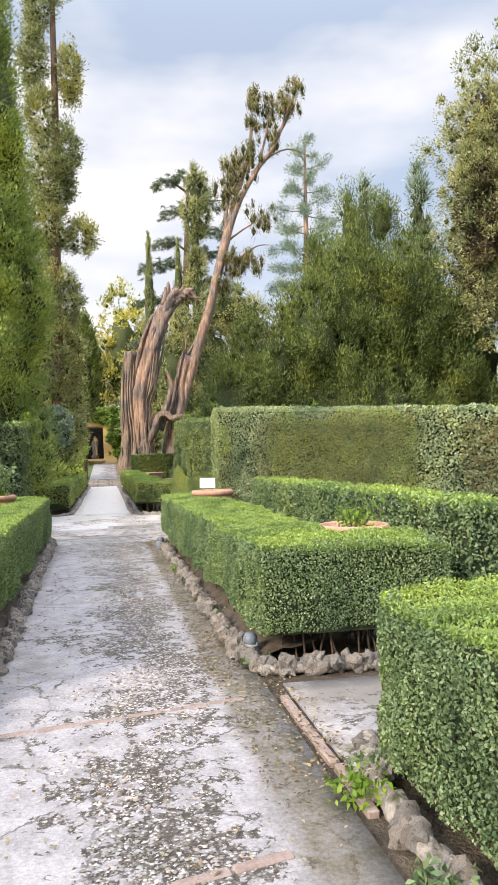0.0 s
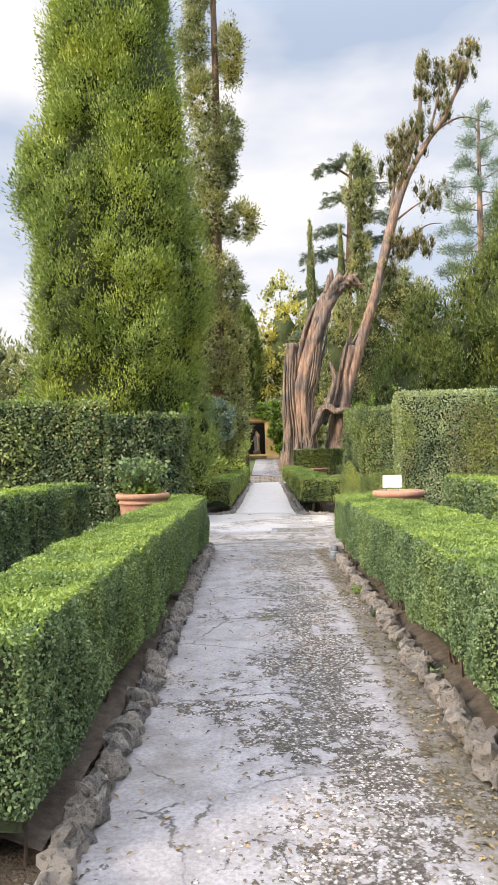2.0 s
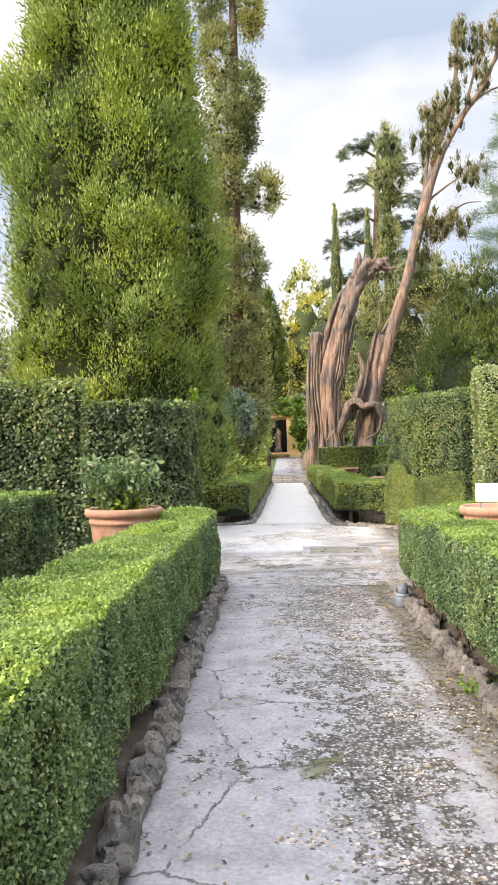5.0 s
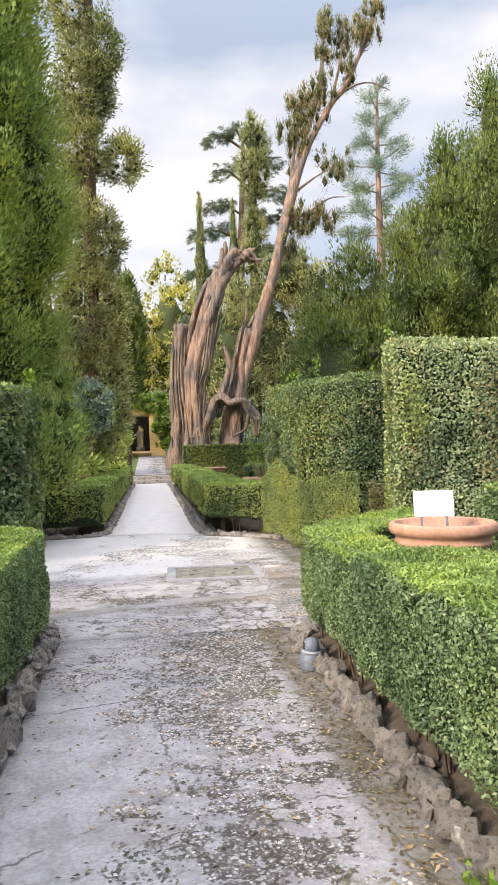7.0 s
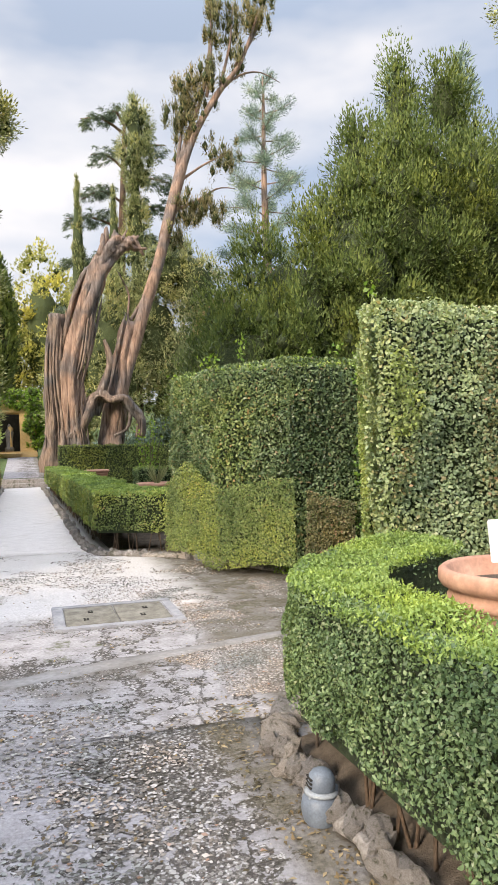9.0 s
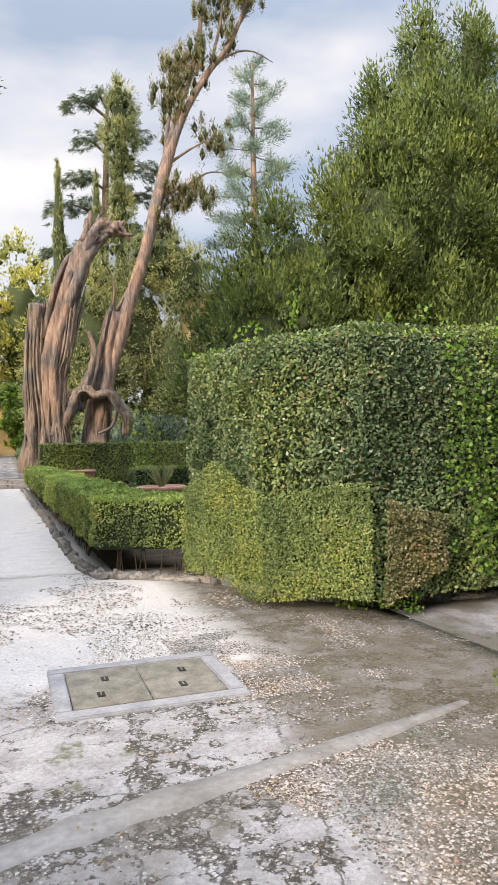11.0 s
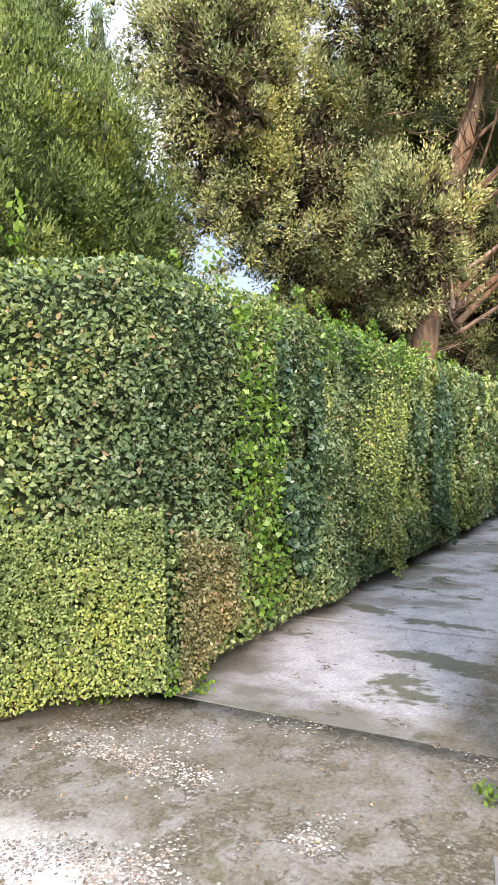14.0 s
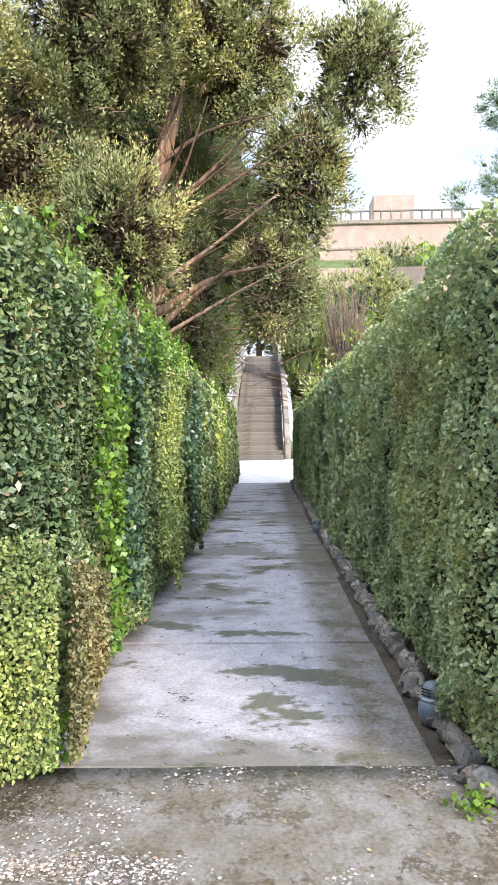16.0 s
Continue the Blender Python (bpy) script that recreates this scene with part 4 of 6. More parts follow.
def mass_tree(name, x, y, lumps, n, per, radius, length, width, mat, label, trunk=None, core=0.58, up=0.4, flat=1.0, category="tree", group="", depth=0.66, dead=0):
    """A broad crown made of lumps (dx, dy, z, rx, ry, rz), with limbs out to them."""
    ob = thing(name, (x, y, 0), label, category, group)
    if trunk:
        limb("trunk", trunk[0], trunk[1], trunk[2], BARK, ob, 12, 14)
    vol = np.array([l[3] * l[5] for l in lumps])
    C, O = [], []
    for (dx, dy, z, rx, ry, rz), w in zip(lumps, vol / vol.sum()):
        k = int(n * w)
        d = unit(rng.normal(size=(k, 3)))
        c = np.array([dx, dy, z]) + d * np.array([rx, ry, rz]) * (rng.uniform(depth, 1.02, k) * (0.8 + 0.45 * vnoise(d * 2.4 + dx)))[:, None]
        keep = c[:, 2] > 0.3
        C.append(c[keep]), O.append(d[keep])
    C, O = np.concatenate(C), np.concatenate(O)
    rad = radius * rng.uniform(0.6, 1.35, len(C))
    crown("crown", clumps(C, O, rad, per, length, width, flat, up), mat, ob)
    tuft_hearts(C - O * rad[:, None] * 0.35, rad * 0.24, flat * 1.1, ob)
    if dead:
        # dry brown growth inside an old crown, dark to stand in for inner shade
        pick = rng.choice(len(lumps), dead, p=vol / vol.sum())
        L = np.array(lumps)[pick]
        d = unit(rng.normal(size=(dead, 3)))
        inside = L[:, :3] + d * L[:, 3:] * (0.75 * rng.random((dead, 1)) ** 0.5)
        crown("dead_shade_growth", clumps(inside, d, 0.45, 70, 0.2, 0.08, 0.9, 0.0, 0.7), DEAD_SHADE_SPRAY, ob, "dry brown inner growth, coloured dark for the crown's inner shade")
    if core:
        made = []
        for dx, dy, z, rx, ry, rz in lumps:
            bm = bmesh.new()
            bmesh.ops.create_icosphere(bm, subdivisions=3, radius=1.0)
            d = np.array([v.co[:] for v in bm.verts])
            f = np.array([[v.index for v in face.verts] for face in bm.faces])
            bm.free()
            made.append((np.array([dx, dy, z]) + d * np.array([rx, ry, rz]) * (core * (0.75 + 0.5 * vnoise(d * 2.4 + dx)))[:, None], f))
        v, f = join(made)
        mesh_object("crown_shade", v, f, TREE_CORE, ob, smooth=True)
    return ob


# the great cypress behind the bed
column_tree("cypress", -3.75, 19.8, [(1.0, 1.9), (3.0, 2.25), (6, 2.3), (9, 2.0), (12, 1.6), (16, 1.0), (20, 0.1)], 1150, 280, 0.4, 0.08, 0.038, CYPRESS,
            "dense tall green columnar cypress behind the hedge", rough=0.28, core=0.75, up=0.8)
mass_tree("old_cypress", -1.9, 30.5, [(0, 0, 3.4, 1.15, 1.1, 2.0), (0, 0, 6.0, 1.1, 1.1, 2.0), (0.05, 0, 8.4, 1.0, 1.0, 1.6), (1.1, 0, 11.0, 0.65, 0.7, 0.75), (-0.2, 0, 11.4, 0.85, 0.9, 1.3), (-0.2, 0, 13.4, 0.9, 0.9, 1.5), (0.5, 0, 14.4, 0.6, 0.6, 1.5), (-0.5, 0, 16.2, 0.6, 0.6, 1.4), (-0.8, 0, 18.6, 0.6, 0.6, 1.3), (0.7, 0, 18.0, 0.5, 0.5, 1.4), (-0.5, 0, 21.0, 0.6, 0.6, 1.2), (0.5, 0, 22.5, 0.6, 0.6, 1.2)],
          1500, 84, 0.33, 0.10, 0.045, CYPRESS_OLD, "tall thin old cypress with ragged open foliage", trunk=([(0, 0, -0.1), (0, 0, 9), (0.1, 0, 16), (0, 0, 25)], 0.3, 0.08), core=0.0)
column_tree("cypress", -1.05, 39.0, [(4.2, 0.3), (5.2, 0.85), (7.5, 0.75), (9.2, 0.1)], 260, 44, 0.36, 0.2, 0.09, YEW, "dark rounded cypress beyond the beds", rough=0.2, trunk=0.12)
mass_tree("small_tree", -1.75, 27.5, [(0, 0, 3.0, 0.5, 0.5, 0.55), (0.1, 0, 2.5, 0.45, 0.45, 0.4)], 90, 60, 0.2, 0.1, 0.06, BLUE, "small round-headed olive-green tree by the far bed", trunk=([(0, 0, -0.1), (0, 0, 1.2), (0, 0, 3)], 0.06, 0.02), core=0.7)
mass_tree("shrub", -2.7, 26.0, [(0, -0.8, 1.3, 0.9, 0.9, 1.3), (0.3, 1.6, 1.6, 0.8, 0.9, 1.5), (0.5, 4.2, 1.5, 0.8, 0.9, 1.6), (-0.8, 2.2, 2.4, 0.9, 1.2, 1.6), (0.9, 9.0, 1.8, 0.9, 1.2, 2.0)],
          260, 56, 0.32, 0.13, 0.08, CYPRESS, "dense green shrubs behind the far bed", core=0.0)
column_tree("cypress", -10.5, 24.0, [(1.0, 1.2), (4, 1.6), (8, 1.3), (12, 0.2)], 300, 50, 0.5, 0.2, 0.06, YEW, "dark cypress beyond the tall hedge", rough=0.3)
column_tree("cypress", -13.0, 30.0, [(1.0, 2.2), (4, 2.6), (7, 2.0), (9, 0.2)], 300, 50, 0.6, 0.2, 0.06, CYPRESS_OLD, "olive-green tree beyond the tall hedge", rough=0.3)

# the yew mass behind the tall hedge
mass_tree("yew", 8.5, 25.0, [(-4.0, -0.5, 3.0, 1.5, 2.0, 2.0), (-2.5, 0, 4.2, 1.7, 2.2, 2.4), (-0.9, 0, 5.3, 1.7, 2.2, 2.7), (0.8, 0, 6.7, 1.7, 2.2, 3.0), (2.4, 0, 7.0, 1.8, 2.2, 3.0), (3.8, 0.2, 5.4, 1.9, 2.2, 2.8), (4.4, 0.2, 3.2, 1.8, 2.2, 2.6), (0.5, -0.5, 2.8, 4.2, 2.2, 2.6), (0.7, 0, 10.0, 0.4, 0.4, 1.3), (-0.6, 0, 8.6, 0.4, 0.5, 1.2), (2.0, 0, 10.4, 0.5, 0.5, 1.1)],
          1700, 165, 0.46, 0.1, 0.042, YEW, "broad dark green yew with upright feathery sprays", trunk=([(0, 0, -0.1), (0.1, 0, 3), (0.4, 0, 7)], 0.35, 0.08), core=0.58, up=0.8, flat=1.5)
for (x, y, h, r) in ((11.6, 29.5, 13.8, 1.5), (14.2, 29.5, 14.8, 1.9), (16.6, 29.0, 15.4, 2.2)):
    column_tree("spruce", x, y, [(3, r), (7, r * 0.85), (h * 0.75, r * 0.5), (h, 0.05)], 240, 46, 0.5, 0.22, 0.06, BLUE, "blue-grey conifer behind the yew", core=0.5, up=0.4, rough=0.5, group="blue-grey conifers")

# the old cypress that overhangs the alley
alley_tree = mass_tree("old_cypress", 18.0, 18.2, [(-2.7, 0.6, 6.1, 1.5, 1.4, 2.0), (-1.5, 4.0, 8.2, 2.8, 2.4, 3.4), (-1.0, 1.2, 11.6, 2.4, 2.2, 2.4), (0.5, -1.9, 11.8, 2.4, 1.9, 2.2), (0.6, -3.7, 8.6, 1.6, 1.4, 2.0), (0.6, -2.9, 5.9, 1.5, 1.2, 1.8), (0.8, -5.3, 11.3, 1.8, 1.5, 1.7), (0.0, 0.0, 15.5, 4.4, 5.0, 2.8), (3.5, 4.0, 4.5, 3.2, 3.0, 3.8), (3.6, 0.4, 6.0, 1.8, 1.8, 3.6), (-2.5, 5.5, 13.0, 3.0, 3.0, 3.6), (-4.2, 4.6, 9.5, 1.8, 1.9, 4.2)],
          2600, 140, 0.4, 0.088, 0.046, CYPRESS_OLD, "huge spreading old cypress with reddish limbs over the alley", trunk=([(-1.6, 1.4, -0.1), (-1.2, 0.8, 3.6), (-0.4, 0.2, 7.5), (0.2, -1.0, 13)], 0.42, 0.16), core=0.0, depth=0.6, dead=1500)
mass_tree("cypress", 25.0, 19.4, [(0, 0, 7.0, 2.4, 3.2, 5.4), (0.5, -2.6, 9.4, 2.0, 2.0, 3.0), (-1.0, 3.4, 6.0, 2.4, 2.8, 5.0), (0, -0.6, 12.4, 2.6, 3.4, 3.0), (0, 4.0, 12.6, 2.5, 3.4, 4.2), (0.5, 0.4, 15.6, 2.5, 3.0, 3.2)], 1300, 70, 0.48, 0.14, 0.045, YEW,
          "dark cypress behind the great tree", trunk=([(0, 0, -0.1), (0, 0, 5), (0, 0, 11)], 0.3, 0.1), core=0.75)
for k in range(16):
    a, h = rng.uniform(-1.5, 0.4), rng.uniform(4.2, 9.6)
    r = rng.uniform(2.0, 4.4)
    dx, dy = -math.cos(a) * r * 0.7, math.sin(a) * r
    limb("limb", [(-0.5, 0.2, h - 0.6), (dx * 0.4, dy * 0.4, h + 0.35), (dx, dy, h + rng.uniform(0.4, 2.2))], rng.uniform(0.05, 0.13), 0.015, BARK if k % 4 else BARK_RED, alley_tree, 7, 9, 0.12)
made = []
for k in range(420):
    a, h, r = rng.uniform(0, 2 * np.pi), rng.uniform(2.5, 9.5), rng.uniform(0.5, 2.9)
    b = np.array([math.cos(a) * r - 0.4, math.sin(a) * r - 0.8, h])
    d = np.array([math.cos(a), math.sin(a), rng.uniform(-0.5, 0.6)]) * rng.uniform(0.5, 1.2)
    made.append(tube([b, b + d * 0.5 + rng.normal(size=3) * 0.1, b + d], [0.017, 0.011, 0.004], 4, cap=False))
mesh_object("twig_tangle", *join(made), BARK, alley_tree, "dead tangled twigs", smooth=True)["kind"] = "stuff"

# the broken giant at the end of the path
giant = thing("broken_cypress", (3.6, 46.0, 0.42), "splintered stump of a giant dead cypress with a leaning live trunk", "tree")
limb("stump", [(-2.1, 0, -0.1), (-2.0, 0, 3), (-1.9, 0, 8.1)], 0.56, 0.4, BARK_GREY, giant, 26, 22, 0.5, "hollow grey upright stump")
limb("stump", [(-1.2, -0.2, -0.1), (-1.3, -0.2, 2.6), (-1.1, -0.2, 5.2), (-0.95, -0.2, 6.6)], 0.52, 0.2, BARK_RED, giant, 24, 18, 0.6, "ragged torn wood")
limb("stump", [(-1.6, -0.4, -0.1), (-1.65, -0.4, 2.0), (-1.5, -0.4, 4.0)], 0.34, 0.14, BARK_GREY, giant, 18, 14, 0.6, "ragged torn wood")
limb("broken_trunk", [(-0.95, -0.3, -0.1), (-1.25, -0.3, 4.2), (-0.93, -0.3, 6.7), (-0.25, -0.3, 9.05), (0.42, -0.3, 10.6), (1.05, -0.3, 11.5), (1.5, -0.3, 11.9)], 0.52, 0.40, BARK_RED, giant, 24, 30, 0.5, "torn reddish trunk bending over")
limb("stripped_bark", [(-1.6, -0.2, 6.4), (-1.15, -0.2, 8.6), (-0.5, -0.2, 10.2), (0.0, -0.2, 10.7)], 0.16, 0.07, BARK_GREY, giant, 10, 12, 0.5)
for k in range(12):
    u = k / 11
    limb("splinter", [(0.3 + 1.5 * u, -0.3 + 0.25 * math.sin(k * 1.7), 11.1 + 0.7 * u), (0.5 + 1.6 * u, -0.3, 11.9 + 0.3 * math.sin(k * 2.1)), (0.45 + 2.3 * u, -0.3, 12.3 + 0.5 * math.sin(k * 2.3) - 0.7 * u * u)], 0.26, 0.05, BARK_RED, giant, 7, 7, 0.5)
limb("leaning_base", [(0.5, 0.3, -0.1), (0.94, 0.3, 2.3), (1.33, 0.3, 5.4), (1.85, 0.3, 7.9)], 0.6, 0.34, BARK_RED, giant, 24, 18, 0.5, "split shattered base")
limb("leaning_trunk", [(0.3, 0.1, -0.1), (1.3, 0.1, 4.2), (1.83, 0.1, 6.05), (2.6, 0.1, 8.6), (3.4, 0.1, 11.1), (4.12, 0.1, 13.7), (4.95, 0.1, 16.6), (5.9, 0.1, 18.9), (7.1, 0.1, 20.9), (8.3, 0.1, 22.6), (9.4, 0.1, 25.6)], 0.44, 0.07, BARK_RED, giant, 14, 36, 0.14, "long leaning pale trunk")
limb("second_trunk", [(3.7, 0.2, 12.4), (4.5, 0.3, 15.6), (5.3, 0.3, 18.4), (6.2, 0.3, 21.0), (6.7, 0.3, 24.5)], 0.24, 0.05, BARK_RED, giant, 9, 16, 0.15)
limb("second_trunk", [(4.4, 0.2, 14.4), (4.7, 0.4, 17.2), (5.2, 0.4, 20.0)], 0.16, 0.05, BARK_RED, giant, 8, 12, 0.15)
limb("dead_branch", [(-1.1, -0.5, 1.7), (-0.55, -0.6, 3.0), (0.05, -0.7, 3.85), (0.7, -0.7, 3.7), (1.35, -0.7, 3.75), (1.85, -0.7, 3.1), (2.15, -0.7, 2.7), (2.1, -0.7, 1.8)], 0.36, 0.17, BARK_GREY, giant, 16, 30, 0.65, "bleached fallen branch")
limb("dead_branch", [(-0.2, -0.5, 3.0), (0.36, -0.5, 4.5), (0.7, -0.5, 5.75), (0.4, -0.5, 6.8)], 0.26, 0.08, BARK_GREY, giant, 12, 14, 0.5, "bleached upright snag")
limb("dead_branch", [(1.7, -0.6, 3.4), (1.5, -0.6, 2.3), (0.8, -0.6, 1.9)], 0.12, 0.05, BARK_GREY, giant, 7, 8, 0.2)
limb("dead_branch", [(-1.1, -0.5, 2.3), (-1.0, -0.5, 1.0), (-0.6, -0.5, -0.1)], 0.4, 0.5, BARK_GREY, giant, 14, 10, 0.45)
fibres = []
for (x0, y0, x1, y1, z0, z1, r0, r1, count) in ((-2.1, 0, -1.9, 0, 0.0, 8.2, 0.6, 0.44, 30), (-1.25, -0.2, -1.0, -0.2, 0.0, 6.8, 0.55, 0.3, 24), (0.5, 0.3, 1.85, 0.3, 0.0, 8.2, 0.6, 0.36, 26), (-1.1, -0.4, -0.9, -0.4, 0.0, 5.0, 0.6, 0.5, 14), (-1.25, -0.3, 0.3, -0.3, 4.2, 10.4, 0.5, 0.42, 22)):
    for _ in range(count):
        a, u0 = rng.uniform(np.pi, 2 * np.pi), rng.uniform(0, 0.5)
        u1 = min(1.06, u0 + rng.uniform(0.3, 0.6))
        pts = []
        for q in np.linspace(u0, u1, 7):
            r = (r0 + (r1 - r0) * q) * rng.uniform(0.96, 1.1)
            pts.append((x0 + (x1 - x0) * q + math.cos(a + 0.25 * math.sin(q * 7)) * r, y0 + math.sin(a) * r, z0 + (z1 - z0) * q))
        w = rng.uniform(0.03, 0.085)
        fibres.append(tube(pts, [w * 0.4, w, w, w * 1.1, w, w * 0.8, w * 0.25], 5, cap=False))
mesh_object("fibrous_bark", *join(fibres), BARK_GREY, giant, "shredded grey bark fibres", smooth=True)["kind"] = "stuff"
branches = [[(4.2, 0.2, 13.9), (5.6, 0.2, 14.6), (6.8, 0.2, 15.4), (7.8, 0.2, 15.5)], [(4.7, 0.2, 15.6), (6.0, 0.2, 16.6), (7.4, 0.2, 17.4)], [(6.2, 0.2, 19.4), (7.6, 0.2, 21.4), (9.2, 0.2, 22.2), (10.6, 0.2, 21.8)],
            [(2.0, 0.2, 6.4), (1.75, 0.2, 8.0), (1.8, 0.2, 9.4), (1.2, 0.2, 10.6)], [(1.9, 0.2, 8.0), (2.8, 0.2, 9.6), (2.9, 0.2, 10.4)], [(6.3, 0.2, 20.4), (6.6, 0.2, 23.0), (6.6, 0.2, 25.6)], [(7.1, 0.2, 21.2), (7.7, 0.2, 23.6), (7.9, 0.2, 25.8)], [(8.0, 0.2, 22.4), (9.2, 0.2, 24.4), (9.8, 0.2, 26.6)]]
for w in branches:
    limb("branch", w, 0.10, 0.02, BARK_RED, giant, 6, 12, 0.1)
spots, rad = [], []
for (x, z, rx, rz, k) in ((5.2, 20.4, 0.8, 1.0, 34), (5.2, 18.6, 0.8, 0.9, 26), (6.5, 21.4, 0.9, 0.9, 30), (7.3, 17.3, 0.8, 0.8, 16), (6.7, 25.5, 0.5, 0.9, 20), (6.6, 23.6, 0.5, 0.7, 10), (7.9, 25.0, 0.5, 1.0, 20), (9.2, 25.4, 0.7, 0.9, 26), (9.7, 26.2, 0.5, 0.8, 14), (5.2, 14.1, 0.8, 0.8, 24), (6.3, 14.3, 0.8, 0.7, 24), (4.6, 12.6, 0.6, 0.6, 10), (8.2, 22.6, 0.5, 0.5, 8)):
    q = rng.normal(size=(k, 3)) * np.array([rx, 0.6, rz]) * 0.6 + np.array([x, 0.3, z])
    spots.append(q), rad.append(rng.uniform(0.2, 0.4, k))
spots, rad = np.concatenate(spots), np.concatenate(rad)
crown("crown", clumps(spots, unit(rng.normal(size=spots.shape)), rad, 90, 0.17, 0.05, 2.0, 1.1), RUSSET, giant)
tuft_hearts(spots, rad * 0.45, 2.2, giant)

# trees behind the giant
cedar = thing("cedar", (6.9, 60.0, 1.1), "dark cedar with flat layered branches", "tree")
limb("trunk", [(0, 0, -0.2), (0, 0, 10), (0.3, 0, 18), (0.6, 0, 25)], 0.5, 0.08, BARK, cedar, 10, 12)
spots, outs = [], []
for (h, ln, side) in ((25.0, 1.6, 1), (24.9, 1.2, -1), (24.2, 3.0, -1), (23.2, 2.2, 1), (22.6, 3.0, 1), (21.6, 2.4, -1), (20.2, 3.4, 1), (19.0, 3.2, -1), (18.2, 4.0, 1), (17.0, 4.2, -1), (15.6, 4.6, 1), (14.0, 4.6, -1), (12.2, 5.4, 1), (10.6, 5.2, -1), (8.6, 6.0, 1), (7.6, 5.6, -1)):
    tip = (0.5 + side * ln, rng.uniform(-1, 0.5), h + rng.uniform(-0.9, 0.2))
    limb("limb", [(0.5, 0, h - 0.8), (0.5 + side * ln * 0.5, 0, h + 0.1), tip], 0.12, 0.03, BARK, cedar, 6, 8)
    k = int(ln * 17)
    t = rng.uniform(0.25, 1.0, k)
    q = np.column_stack([0.5 + side * ln * t, rng.normal(size=k) * 0.8, h + 0.15 - 0.7 * t ** 2 + rng.normal(size=k) * 0.12])
    spots.append(q), outs.append(np.tile(np.array([side * 1.0, 0, -0.2]), (k, 1)))
spots, outs = np.concatenate(spots), np.concatenate(outs)
crown("crown", clumps(spots, outs, 0.38, 34, 0.26, 0.045, 0.5, -0.35), CEDAR, cedar)
tuft_hearts(spots, 0.1, 0.4, cedar)

pine = thing("pine", (17.4, 58.0, 1.1), "tall grey-green conifer with open airy branches", "tree")
limb("trunk", [(0, 0, -0.2), (0.1, 0, 12), (0, 0, 20), (0.1, 0, 28)], 0.5, 0.06, BARK_RED, pine, 10, 12)
spots, outs = [], []
for k in range(46):
    h = 9.5 + 18.5 * k / 46
    ln = 4.3 * (1 - ((h - 9.5) / 19.5) ** 1.7) + 0.7
    a = k * 2.4
    dx, dy = math.cos(a) * ln * rng.uniform(0.7, 1.1), math.sin(a) * ln
    limb("limb", [(0, 0, h), (dx * 0.5, dy * 0.5, h + 0.1), (dx, dy, h + 0.5)], 0.06, 0.015, BARK_RED, pine, 5, 6)
    c = max(5, int(ln * 6))
    t = rng.uniform(0.35, 1.0, c)
    spots.append(np.column_stack([dx * t, dy * t, h + 0.3 * t + rng.normal(size=c) * 0.25]))
    outs.append(np.tile(unit(np.array([[dx, dy, 0.4]])), (c, 1)))
spots, outs = np.concatenate(spots), np.concatenate(outs)
crown("crown", clumps(spots, outs, 0.6, 44, 0.27, 0.04, 0.8, 0.3), BLUE, pine)

for (x, y, h, r) in ((3.75, 57.0, 20.0, 0.5), (6.15, 57.0, 19.7, 0.55)):
    column_tree("cypress", x, y, [(1.0, r * 1.5), (8, r * 1.4), (h * 0.75, r * 0.85), (h, 0.03)], 300, 60, 0.24, 0.2, 0.05, CYPRESS_OLD, "slender pointed cypress spire", rough=0.15, core=0.8, up=1.4, group="cypress spires")
column_tree("far_cypress", 7.5, 56.0, [(6, 1.6), (12, 1.5), (19, 0.5), (21, 1.1), (24.4, 0.9), (25.2, 0.1)], 360, 80, 0.45, 0.19, 0.055, CYPRESS_OLD, "olive-green cypress top beside the cedar", rough=0.5, core=0.4, up=0.3)
mass_tree("far_tree", -2.0, 74.0, [(0, 0, 10, 3.4, 3, 7.5), (4.2, 0, 12, 3.2, 3, 7.5), (-6, 0, 8, 5, 3, 7)], 460, 60, 0.9, 0.3, 0.2, GOLD, "distant tree with yellow autumn leaves")
mass_tree("far_tree", 6.5, 54.0, [(-1.0, 0, 7, 2.6, 2, 5.5), (1.8, 1, 9, 2.2, 2, 4.8), (-3.2, 2, 5, 2, 2, 4.0), (3.6, 0, 6, 2, 2, 5), (4.4, 0, 12.4, 2.0, 2, 2.6), (2.6, 0, 13.4, 1.6, 2, 2.0)], 760, 80, 0.65, 0.2, 0.06, CYPRESS_OLD, "dense olive-green evergreen behind the stump")
mass_tree("far_tree", 13.5, 53.0, [(0, 0, 4.4, 3.6, 2.6, 3.8), (-3.6, 2, 4, 2.6, 2.4, 3.8), (5, 0, 5, 3.6, 3, 4.4), (10, 0, 6, 4, 3, 5)], 700, 70, 0.75, 0.22, 0.06, YEW, "dense dark evergreens behind the beds")
mass_tree("far_tree", 8.5, 49.0, [(0, 0, 1.8, 1.8, 1.2, 1.7), (-3, 1, 1.4, 1.6, 1.0, 1.3)], 150, 60, 0.5, 0.2, 0.07, BLUE, "low blue-green conifer behind the dark hedge")
mass_tree("far_tree", -9.0, 56.0, [(0, 0, 4, 4, 3, 4), (-7, 0, 6, 5, 3, 6), (4.6, 3, 3, 2.0, 2, 3)], 420, 50, 0.9, 0.3, 0.12, CYPRESS_OLD, "dense olive-green trees beyond the beds")
mass_tree("far_tree", 40.0, 70.0, [(0, 0, 5, 9, 4, 7), (-14, 0, 4, 8, 4, 6), (14, 0, 6, 9, 4, 9)], 420, 44, 1.6, 0.5, 0.2, CYPRESS_OLD, "distant belt of evergreen trees")
